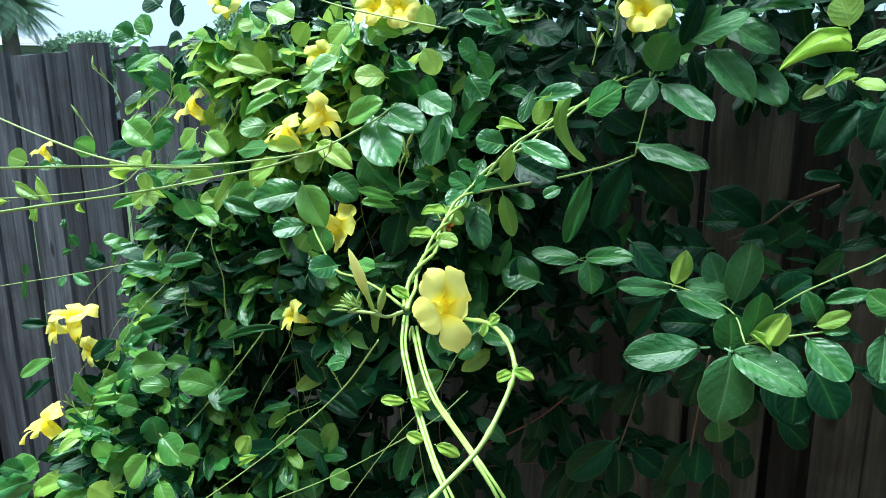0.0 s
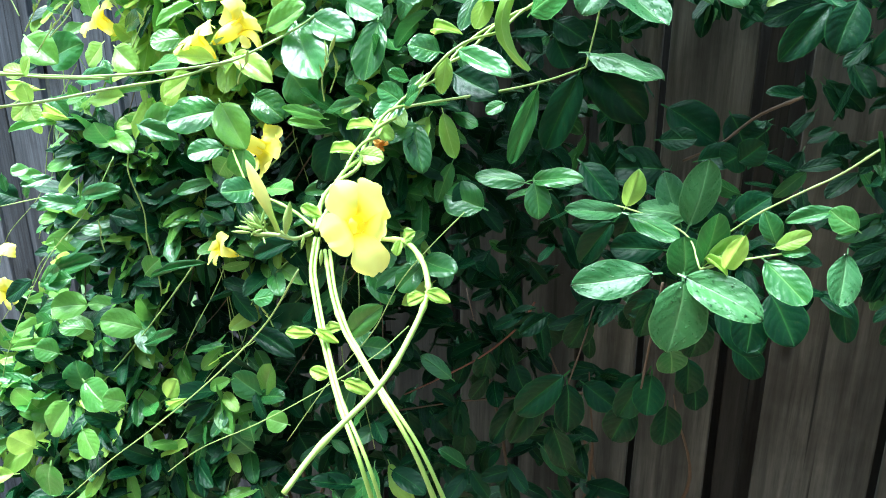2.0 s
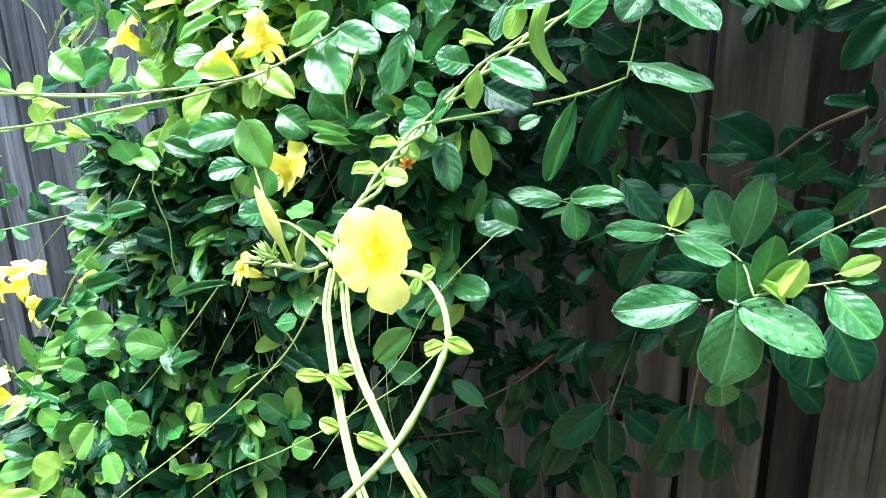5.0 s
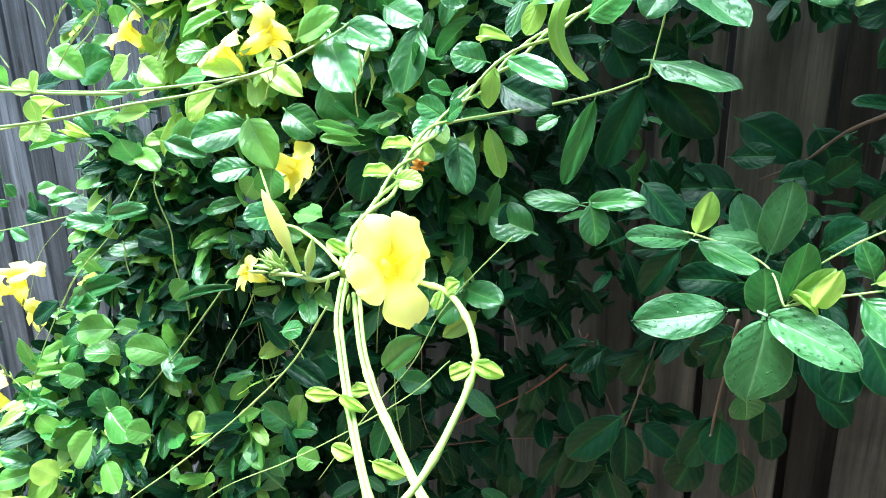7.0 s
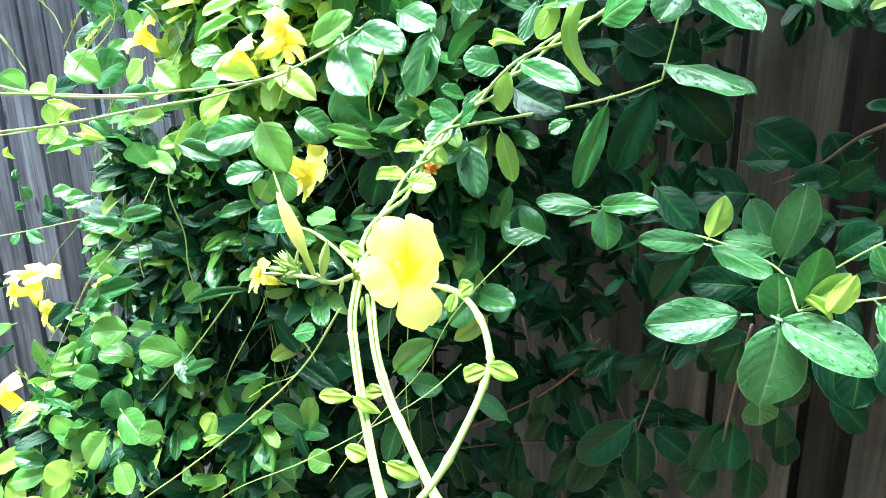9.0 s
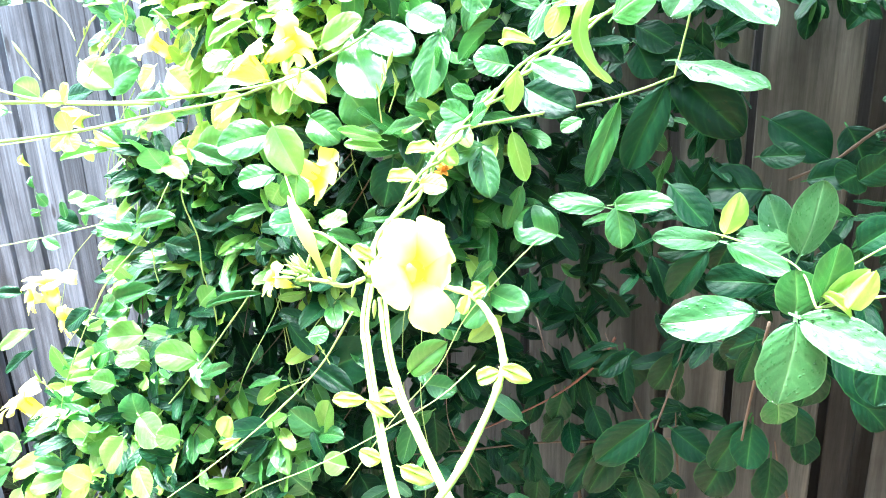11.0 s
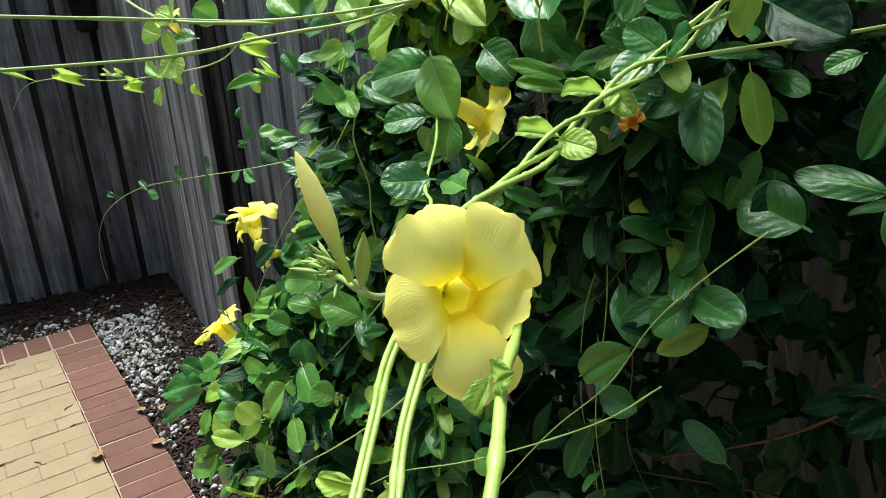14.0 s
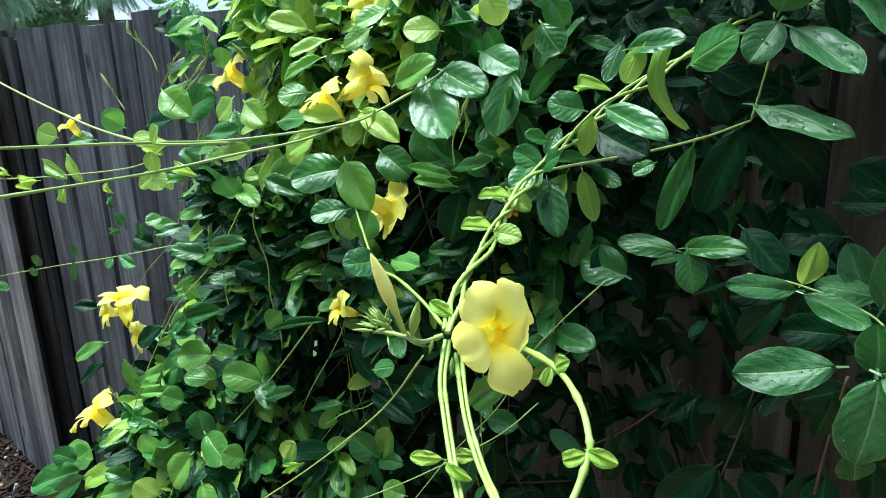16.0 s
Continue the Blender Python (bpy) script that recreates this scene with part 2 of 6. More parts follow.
bark_mulch = stone_material("bark_mulch", (0.014, 0.008, 0.007), (0.055, 0.027, 0.018), (0.012, 0.008, 0.007), 60.0, 0.95)
soil = stone_material("soil", (0.016, 0.010, 0.008), (0.030, 0.019, 0.014), (0.012, 0.008, 0.006), 12.0, 0.95)
siding_paint = stone_material("siding_paint", (0.46, 0.49, 0.50), (0.52, 0.55, 0.56), (0.40, 0.42, 0.43), 6.0)
# dark stucco for the added unseen walls, so they bounce little light
dull_stucco = stone_material("dull_stucco", (0.13, 0.115, 0.095), (0.15, 0.13, 0.105), (0.10, 0.09, 0.07), 6.0)
grass_far = stone_material("grass_far", (0.05, 0.085, 0.025), (0.06, 0.10, 0.03), (0.035, 0.06, 0.02), 2.0)
roof_shingle = stone_material("roof_shingle", (0.20, 0.20, 0.21), (0.30, 0.30, 0.31), (0.15, 0.15, 0.16), 5.0)
palm_green = stone_material("palm_green", (0.28, 0.40, 0.27), (0.44, 0.56, 0.38), (0.18, 0.26, 0.16), 3.0)
bark_grey = stone_material("bark_grey", (0.13, 0.11, 0.09), (0.18, 0.15, 0.12), (0.07, 0.06, 0.05), 8.0)
black_metal, _nt, _b = material("black_metal", 0.85, 0.1)
_b.inputs["Base Color"].default_value = (0.012, 0.012, 0.014, 1)
water_bead, _nt, _b = material("water_bead", 0.03)
_b.inputs["Transmission Weight"].default_value, _b.inputs["IOR"].default_value = 1.0, 1.33
_b.inputs["Base Color"].default_value = (0.97, 1, 0.98, 1)


# ---- building helpers ----
BASES = {}


def thing(name, at, label, category, kind="", group="", frame_of=None):
    """An Empty at a thing's base; frame_of: the axes on which its parts are laid out."""
    e = new(name)
    e.location = at
    if frame_of is not None:
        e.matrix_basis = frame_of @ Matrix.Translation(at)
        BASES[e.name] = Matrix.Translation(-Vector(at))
    e.empty_display_size = 0.05
    return tagged(e, label, category, group, kind)


def mesh_of(name, bm, *mats):
    me = bpy.data.meshes.new(name)
    bm.to_mesh(me)
    bm.free()
    for m in mats:
        me.materials.append(m)
    return me


def smooth(me):
    me.polygons.foreach_set("use_smooth", [True] * len(me.polygons))
    return me


def put(name, me, parent, m=None, label="", local=False):
    """A mesh object under a thing or part; m is its pose in the world, or in its parent."""
    ob = new(name, me)
    ob.parent = parent
    if not local:
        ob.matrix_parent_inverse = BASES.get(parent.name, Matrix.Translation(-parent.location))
    if m is not None:
        ob.matrix_basis = m
    return tagged(ob, label)


def part(name, bm, mat, parent, label="", flat=False):
    me = mesh_of(name, bm, mat)
    return put(name, me if flat else smooth(me), parent, label=label)


def spline(points, steps=8):
    """A smooth line through the points."""
    p = [Vector(q) for q in points]
    p = [p[0] * 2 - p[1]] + p + [p[-1] * 2 - p[-2]]
    out = []
    for i in range(1, len(p) - 2):
        for k in range(steps):
            t = k / steps
            out.append(0.5 * (2 * p[i] + (p[i + 1] - p[i - 1]) * t + (2 * p[i - 1] - 5 * p[i] + 4 * p[i + 1] - p[i + 2]) * t * t
                              + (3 * p[i] - p[i - 1] - 3 * p[i + 1] + p[i + 2]) * t ** 3))
    return out + [p[-2]]


def tube(bm, line, r0, r1, sides=6, knots=0.0):
    rings, n = [], len(line)
    side = Vector((0.3, 0.2, 0.9))
    for i, p in enumerate(line):
        d = (line[min(i + 1, n - 1)] - line[max(i - 1, 0)]).normalized()
        side = (side - d * side.dot(d)).normalized()
        up = d.cross(side)
        r = r0 + (r1 - r0) * i / max(1, n - 1)
        if knots:
            r *= 1 + knots * max(0, math.sin(i * 0.55)) ** 8
        rings.append([bm.verts.new(p + r * (math.cos(a) * side + math.sin(a) * up)) for a in (2 * math.pi * k / sides for k in range(sides))])
    for a, b in zip(rings, rings[1:]):
        for k in range(sides):
            bm.faces.new((a[k], a[(k + 1) % sides], b[(k + 1) % sides], b[k]))
    bm.faces.new(rings[0][::-1])
    bm.faces.new(rings[-1])


def stem(name, parent, points, r0, r1, mat):
    bm = bmesh.new()
    tube(bm, spline(points, 9), r0, r1, 7, 0.35)
    return part(name, bm, mat, parent)


def wound(k, points, turns=5.0, reach=0.0075):
    """Points of one of three strands that wind round a shared line."""
    line = spline(points, 6)
    n = len(line) - 1
    out = []
    for i, p in enumerate(line):
        a = 2 * math.pi * (turns * i / n + k / 3)
        w = reach * math.sin(math.pi * min(1, i / n * 1.02)) ** 0.5
        out.append(p + Vector((math.cos(a) * w, 0.4 * math.cos(a) * w, math.sin(a) * w)))
    return out


def box(bm, m, sx, sy, sz, chamfer=0.0):
    """A box of that size, centred on m, with chamfered edges."""
    made = bmesh.ops.create_cube(bm, size=1.0, matrix=m @ Matrix.Diagonal((sx, sy, sz, 1)))
    if chamfer:
        es = list({e for v in made["verts"] for e in v.link_edges})
        bmesh.ops.bevel(bm, geom=es, offset=chamfer, segments=1, affect="EDGES")


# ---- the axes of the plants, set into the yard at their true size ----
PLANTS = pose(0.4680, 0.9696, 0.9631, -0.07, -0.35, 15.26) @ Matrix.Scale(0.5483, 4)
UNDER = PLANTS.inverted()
# u runs along the hedge to the right, v stands out of it towards the patio
TURN_A = radians(-10.0)
ALONG = Vector((math.cos(TURN_A), math.sin(TURN_A), 0))
OUT = Vector((math.sin(TURN_A), -math.cos(TURN_A), 0))
START = Vector((-2.26, 2.22, 0))


def spot(u, v, z):
    return START + ALONG * u + OUT * v + Vector((0, 0, z))


# ---- ground ----
bm = bmesh.new()
bmesh.ops.create_grid(bm, x_segments=40, y_segments=40, size=600)
ground = tagged(new("ground", mesh_of("ground", bm, grass_far)), "short green grass and bare soil round the yard", "ground", kind="structure")
ground.location.z = -0.06

KERB = Vector((-3.735, 1.713, 0))
K1 = Vector((1.0, 0.003, 0)).normalized()
K2 = Vector((0.003, -1.0, 0)).normalized()
KM = Matrix.Translation(KERB) @ Matrix((K1, K2, (0, 0, 1))).transposed().to_4x4()


def kerb_spot(a, b, z):
    return KERB + K1 * a + K2 * b + Vector((0, 0, z))


# bark bed between the kerb and the fence
rng = np.random.default_rng(5)
bm = bmesh.new()
bmesh.ops.create_grid(bm, x_segments=180, y_segments=60, size=1.0)
for v in bm.verts:
    p = kerb_spot(2.2 + v.co.x * 3.4, -0.05 + v.co.y * 1.6, 0)
    v.co = p + Vector((0, 0, -0.005 + 0.022 * noise.noise(p * 7) + 0.012 * noise.noise(p * 31)))
bed = tagged(new("mulch_bed", smooth(mesh_of("mulch_bed", bm, soil))), "dark brown soil bed under the hedge", "soil bed", kind="structure")


def scatter_mesh(name, base, poses, mats, index=None):
    """One mesh of many copies of a small base mesh (verts, faces), each at its own pose."""
    bv, bf = base
    n, k = len(bv), len(poses)
    vs = np.concatenate([bv @ np.array(m)[:3, :3].T + np.array(m)[:3, 3] for m in poses])
    fs = [tuple(i + j * n for i in f) for j in range(k) for f in bf]
    me = bpy.data.meshes.new(name)
    me.from_pydata(vs.tolist(), [], fs)
    for m in mats:
        me.materials.append(m)
    if index is not None:
        me.polygons.foreach_set("material_index", np.repeat(index, len(bf)).tolist())
    return me


def base_of(bm):
    bm.verts.index_update()
    out = np.array([v.co[:] for v in bm.verts]), [tuple(v.index for v in f.verts) for f in bm.faces]
    bm.free()
    return out


def pebble_base(seed):
    b = bmesh.new()
    bmesh.ops.create_icosphere(b, subdivisions=1, radius=1)
    r = random.Random(seed)
    for v in b.verts:
        v.co *= 0.74 + 0.4 * r.random()
    return base_of(b)


def bed_height(p):
    return -0.005 + 0.022 * noise.noise(Vector((p.x, p.y, 0)) * 7) + 0.012 * noise.noise(Vector((p.x, p.y, 0)) * 31)


poses = []
for i in range(12000):
    p = kerb_spot(rng.uniform(-0.75, 2.9), -rng.uniform(0.0, 0.75), 0) if i % 5 else kerb_spot(-rng.uniform(0.0, 0.75), rng.uniform(-0.1, 1.2), 0)
    p.z = bed_height(p) + rng.uniform(0, 0.012)
    poses.append(Matrix.Translation(p) @ pose(0, 0, 0, rng.normal(0, 16), rng.normal(0, 16), rng.uniform(0, 360)) @ Matrix.Diagonal((rng.uniform(0.008, 0.032), rng.uniform(0.0025, 0.006), rng.uniform(0.002, 0.005), 1)))
b = bmesh.new()
bmesh.ops.create_cube(b, size=2)
me = scatter_mesh("bark_chips", base_of(b), poses, [bark_mulch])
tagged(new("bark_mulch", me), "dark reddish-brown shredded bark mulch along the kerb", "mulch", kind="stuff")

poses = []
while len(poses) < 1120:
    c = rng.random()
    if c < 0.58:
        s = rng.beta(1.1, 1.7)
        q = (-0.05 + 1.0 * s, -0.02 - (0.36 - 0.10 * s) * rng.beta(1.0, 1.5))
    elif c < 0.74:
        q = (-0.04 - 0.34 * rng.beta(1.0, 1.6), rng.uniform(-0.08, 1.0))
    elif c < 0.86:
        q = (rng.uniform(0.8, 2.2), -0.02 - 0.2 * rng.beta(1.0, 2.5))
    else:
        q = (rng.uniform(-0.5, 2.2), -rng.uniform(0.0, 0.5))
    p = kerb_spot(q[0], q[1], 0)
    p.z = bed_height(p) + rng.uniform(0.004, 0.018)
    s = rng.uniform(0.007, 0.0150) * (1.4 if rng.random() < 0.2 else 1)
    poses.append(Matrix.Translation(p) @ pose(0, 0, 0, *rng.uniform(0, 360, 3)) @ Matrix.Diagonal((s * rng.uniform(1, 1.5), s, s * rng.uniform(0.45, 0.8), 1)))
me = (scatter_mesh("white_gravel", pebble_base(3), poses, [pebble_white]))
tagged(new("white_gravel", me), "small white and grey landscaping stones on the bark mulch", "gravel", kind="stuff")

# patio: sand slab, tan pavers, red brick kerb
bm = bmesh.new()
box(bm, KM @ Matrix.Translation((2.9, 1.9, -0.0185)), 5.36, 3.36, 0.1)
patio = tagged(new("patio", mesh_of("patio", bm, sand_joint)), "patio of worn tan pavers with sandy joints", "patio", kind="structure")
kerb = thing("brick_kerb", KERB, "soldier-course kerb of dull red bricks round the patio", "kerb", "structure")


def brick_mesh(name, sx, sy, sz, mat, seed, chamfer=0.004):
    r = random.Random(seed)
    b = bmesh.new()
    box(b, Matrix.Identity(4), sx, sy, sz, chamfer)
    for v in b.verts:
        v.co += Vector((r.uniform(-1, 1), r.uniform(-1, 1), r.uniform(-1, 1))) * 0.0012
    return mesh_of(name, b, mat)


bricks = [brick_mesh("brick", 0.1015, 0.206, 0.07, red_brick, i) for i in range(5)]
rr = random.Random(8)


def lay(name, meshes, parent, a, b, z, turn=0.0):
    m = KM @ pose(a, b, z + rr.uniform(-0.002, 0.002), rr.uniform(-0.6, 0.6), rr.uniform(-0.6, 0.6), turn + rr.uniform(-0.5, 0.5))
    ob = put(name, rr.choice(meshes), parent, m)
    if parent.type == "MESH":
        ob.matrix_parent_inverse = Matrix.Identity(4)


for i in range(46):
    lay("brick", bricks, kerb, 0.272 + i * 0.108, 0.104, 0.0)
for i in range(32):
    lay("brick", bricks, kerb, 0.104, 0.055 + i * 0.108, 0.0, 90)
b = bmesh.new()
box(b, KM @ Matrix.Translation((2.6, 0.106, -0.0180)), 5.2, 0.210, 0.098)
box(b, KM @ Matrix.Translation((0.106, 1.845, -0.0180)), 0.210, 3.268, 0.098)
part("mortar", b, pale_mortar, kerb, "pale pinkish mortar", flat=True)
pavers = [brick_mesh("paver", 0.2086, 0.1060, 0.07, tan_paver, 20 + i, 0.0022) for i in range(5)]
for j in range(26):
    for i in range(10):
        lay("paver", pavers, patio, 0.267 + j * 0.107, 0.318 + (0.105 if j % 2 else 0) + i * 0.21, 0.0, 90)
halves = [brick_mesh("paver", 0.1030, 0.1060, 0.07, tan_paver, 30 + i, 0.0022) for i in range(3)]
for j in range(1, 26, 2):
    lay("paver", halves, patio, 0.267 + j * 0.107, 0.2655, 0.0, 90)
# the rest of the paving
b = bmesh.new()
box(b, Matrix.Identity(4), 0.2085, 0.1058, 0.07, 0.0022)
poses = []
for j in range(49):
    for i in range(15):
        q = (0.267 + j * 0.107, 0.318 + (0.105 if j % 2 else 0) + i * 0.21)
        if (j >= 26 or i >= 10) and q[1] < 3.48 and q[0] < 5.5:
            poses.append(KM @ pose(q[0], q[1], rr.uniform(-0.002, 0.002), 0, 0, 90))
tagged(put("paving", scatter_mesh("paving", base_of(b), poses, [tan_paver]), patio), kind="stuff").matrix_parent_inverse = Matrix.Identity(4)

# ---- fences ----
def board_mesh(width, height, mat, seed, thick=0.018):
    """A rough-sawn board: its foot at z = 0, its face towards -y, with uneven edges and top."""
    r = random.Random(seed)
    b = bmesh.new()
    rows = 9
    rings = []
    lean = r.uniform(-0.004, 0.004)
    for i in range(rows + 1):
        z = height * i / rows + (r.uniform(-0.006, 0.006) if i == rows else 0)
        l, q = -width / 2 + r.uniform(-0.0016, 0.0016) + lean * i / rows, width / 2 + r.uniform(-0.0016, 0.0016) + lean * i / rows
        bow = r.uniform(-0.001, 0.001)
        c = 0.002
        rings.append([b.verts.new(p) for p in ((l + c, -thick / 2 + bow, z), (0, -thick / 2 + bow - 0.0006, z + (r.uniform(-0.004, 0.004) if i == rows else 0)), (q - c, -thick / 2 + bow, z), (q, -thick / 2 + c, z), (q, thick / 2, z), (l, thick / 2, z), (l, -thick / 2 + c, z))])
    for s, t in zip(rings, rings[1:]):
        for k in range(7):
            b.faces.new((s[k], s[(k + 1) % 7], t[(k + 1) % 7], t[k]))
    b.faces.new(rings[-1])
    b.faces.new(rings[0][::-1])
    return mesh_of("board", b, mat)


def run_of_boards(fence, origin, along, edges, height, mat, seed, depth=0.0):
    out = Vector((along.y, -along.x, 0))
    m3 = Matrix((along, -out, (0, 0, 1))).transposed().to_4x4()
    for i, (a, b) in enumerate(edges):
        r = random.Random(seed * 100 + i)
        p = origin + along * (a + b) / 2 + out * (depth + r.uniform(-0.004, 0.004)) + Vector((0, 0, 0.0))
        put("board", board_mesh(b - a, height + r.uniform(-0.012, 0.012), mat, seed * 100 + i), fence, Matrix.Translation(p) @ m3 @ pose(0, 0, 0, 0, r.uniform(-0.25, 0.25), 0))


def rails(fence, origin, along, length, zs, mat, back=0.095, thick=0.038):
    out = Vector((along.y, -along.x, 0))
    m3 = Matrix((along, -out, (0, 0, 1))).transposed().to_4x4()
    for z in zs:
        b = bmesh.new()
        box(b, Matrix.Translation(origin + along * length / 2 - out * back + Vector((0, 0, z))) @ m3, length, thick, 0.088, 0.004)
        part("rail", b, mat, fence, flat=True)


def spaced(a, b, n, gap=0.006):
    w = (b - a) / n
    return [(a + i * w + gap / 2, a + (i + 1) * w - gap / 2) for i in range(n)]


FENCE_DIR = Vector((0.99958, 0.02888, 0))
fence_start = Vector((-3.0, 2.232, 0))
fence = thing("wood_fence", fence_start + FENCE_DIR * 2.6, "weathered wooden board fence, grey where open and brown behind the hedge", "fence")


def from_x(*pairs):
    return [(a + 3.0, b + 3.0) for a, b in pairs]


# boards behind the jog: shade put into their dark brown
run_of_boards(fence, fence_start, FENCE_DIR, from_x((-2.90, -2.73), (-2.72, -2.54)), 1.84, brown_wood, 1)
run_of_boards(fence, fence_start, FENCE_DIR, from_x((-2.328, -2.127), (-2.102, -1.939), (-1.911, -1.749), (-1.724, -1.616)), 1.84, grey_wood, 21)
# shade again, in the dark brown of the board behind the jog
run_of_boards(fence, fence_start, FENCE_DIR, from_x((-2.53, -2.43)), 1.84, brown_wood, 24)
run_of_boards(fence, fence_start, FENCE_DIR, from_x((-2.415, -2.365)), 1.83, grey_wood, 25, 0.012)
run_of_boards(fence, fence_start, FENCE_DIR, from_x((-1.602, -1.435)), 1.858, grey_wood, 22, 0.010)
run_of_boards(fence, fence_start, FENCE_DIR, [(1.585 + 0.142 * k, 1.715 + 0.142 * k) for k in range(3)] + from_x((-0.965, -0.80)), 1.85, grey_wood, 2)
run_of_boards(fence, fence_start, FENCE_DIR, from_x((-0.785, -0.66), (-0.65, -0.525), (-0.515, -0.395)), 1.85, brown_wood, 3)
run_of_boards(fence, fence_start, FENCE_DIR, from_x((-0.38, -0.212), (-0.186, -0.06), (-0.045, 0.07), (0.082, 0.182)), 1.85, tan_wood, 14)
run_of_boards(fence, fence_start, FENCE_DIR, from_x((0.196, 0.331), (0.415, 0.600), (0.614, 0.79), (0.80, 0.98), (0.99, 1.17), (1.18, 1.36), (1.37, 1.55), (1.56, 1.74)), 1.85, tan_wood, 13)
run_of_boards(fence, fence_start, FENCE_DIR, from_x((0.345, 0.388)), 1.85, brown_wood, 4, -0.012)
# back boards close the gaps; their dark tone serves as shade there
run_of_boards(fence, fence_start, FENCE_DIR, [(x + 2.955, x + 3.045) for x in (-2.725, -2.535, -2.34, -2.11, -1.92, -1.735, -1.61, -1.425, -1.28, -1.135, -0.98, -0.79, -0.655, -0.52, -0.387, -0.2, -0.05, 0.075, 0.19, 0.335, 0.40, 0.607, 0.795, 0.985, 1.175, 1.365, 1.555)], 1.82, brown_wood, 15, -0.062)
rails(fence, fence_start + FENCE_DIR * 0.1, FENCE_DIR, 4.7, (0.42, 1.03, 1.60), brown_wood)
for u in (0.5, 2.4, 4.6):
    b = bmesh.new()
    box(b, Matrix.Translation(fence_start + FENCE_DIR * u + Vector((0, 0.115, 0.91))) @ pose(0, 0, 0, 0, 0, 1.6), 0.09, 0.09, 1.82, 0.005)
    part("post", b, brown_wood, fence, flat=True)

# the fence stands forward at a jog, and runs on to the far corner
JOG = Vector((-2.42, 2.155, 0))
FAR_CORNER = Vector((-4.31, 2.305, 0))
JOG_DIR = (JOG - FAR_CORNER).normalized()
JOG_LONG = (JOG - FAR_CORNER).length
fence_b = thing("wood_fence", FAR_CORNER + JOG_DIR * 0.9, "silver-grey weathered board fence standing forward at a jog", "fence")
run_of_boards(fence_b, FAR_CORNER, JOG_DIR, spaced(0.02, JOG_LONG - 0.06, 13, 0.014), 1.85, weathered_wood, 6)
run_of_boards(fence_b, FAR_CORNER, JOG_DIR, [(JOG_LONG - 0.055, JOG_LONG)], 1.84, silver_wood, 7, 0.014)
run_of_boards(fence_b, FAR_CORNER, JOG_DIR, [((JOG_LONG - 0.08) / 13 * k - 0.03, (JOG_LONG - 0.08) / 13 * k + 0.07) for k in range(0, 14)], 1.80, brown_wood, 16, -0.06)
rails(fence_b, FAR_CORNER, JOG_DIR, JOG_LONG, (0.42, 1.60), brown_wood)

C_DIR = Vector((0.17, 0.985, 0)).normalized()
c0 = FAR_CORNER - C_DIR * 2.6
fence_c = thing("wood_fence", c0 + C_DIR, "dark grey weathered board fence closing the far corner", "fence")
run_of_boards(fence_c, c0, C_DIR, spaced(0, 2.64, 14, 0.036), 1.85, weathered_wood, 9)
run_of_boards(fence_c, c0, C_DIR, [(2.64 / 14 * k - 0.075, 2.64 / 14 * k + 0.075) for k in range(0, 15)], 1.80, brown_wood, 17, -0.06)
rails(fence_c, c0, C_DIR, 2.55, (0.42, 1.60), brown_wood)
b = bmesh.new()
box(b, Matrix.Translation(FAR_CORNER + Vector((-0.10, 0.10, 0.91))) @ pose(0, 0, 0, 0, 0, -8), 0.1, 0.1, 1.82, 0.005)
part("post", b, brown_wood, fence_c, flat=True)

# small black lantern on the far fence
lp = Vector((-4.222, 2.112, 0))
lz = 1.66
lantern = thing("wall_lantern", lp + Vector((0, 0, lz)), "dark rusty metal lantern hung on the far fence", "lantern")
for name, r1, r2, depth, z in (("body", 0.058, 0.076, 0.180, 0.0), ("roof", 0.151, 0.03, 0.099, 0.139), ("base", 0.03, 0.058, 0.02, -0.100), ("finial", 0.012, 0.006, 0.03, 0.208)):
    b = bmesh.new()
    bmesh.ops.create_cone(b, cap_ends=True, segments=6, radius1=r1, radius2=r2, depth=depth, matrix=Matrix.Translation(lp + Vector((0, 0, lz + z))))
    part(name, b, black_metal, lantern, flat=True)
b = bmesh.new()
box(b, Matrix.Translation(lp + Vector((-0.06, 0.016, lz + 0.05))) @ pose(0, 0, 0, 0, 0, -15), 0.13, 0.02, 0.02, 0.003)
part("bracket", b, black_metal, lantern, flat=True)

# ---- plain unseen walls added behind and to the right to cut sky light ----
b = bmesh.new()
box(b, Matrix.Translation((2.3, -0.2, 1.4)), 0.2, 5.6, 2.8, 0.01)
tagged(new("wall_east", mesh_of("wall_east", b, dull_stucco)), "unseen plain brown stucco wall added beside the patio to dim the light", "wall", kind="structure")
b = bmesh.new()
box(b, Matrix.Translation((-1.4, -2.4, 2.5)), 7.4, 0.2, 5.0, 0.01)
tagged(new("wall_south", mesh_of("wall_south", b, dull_stucco)), "unseen plain brown stucco wall added behind the patio to cut sky light", "wall", kind="structure")


# ---- beyond the fence ----
def frond_base(n=40):
    """A palm frond along +x: a bowed rib with many narrow hanging leaflets."""
    b = bmesh.new()
    for i in range(1, n + 1):
        t = i / n
        x, z = t, 0.42 * t - 0.85 * t * t
        for s in (-1, 1):
            l = 0.34 * math.sin(math.pi * min(1, t * 0.85 + 0.12)) + 0.05
            w = 0.008
            b.faces.new([b.verts.new(p) for p in ((x - w, 0, z), (x + w, 0, z), (x + 0.11, s * l * 0.6, z - l * 0.55), (x + 0.125, s * l * 0.62, z - l * 0.62))])
    b.faces.new([b.verts.new(p) for p in ((0, -0.015, 0), (0, 0.015, 0), (0.5, 0.01, 0.0), (0.5, -0.01, 0.0))])
    return base_of(b)


FROND = frond_base()


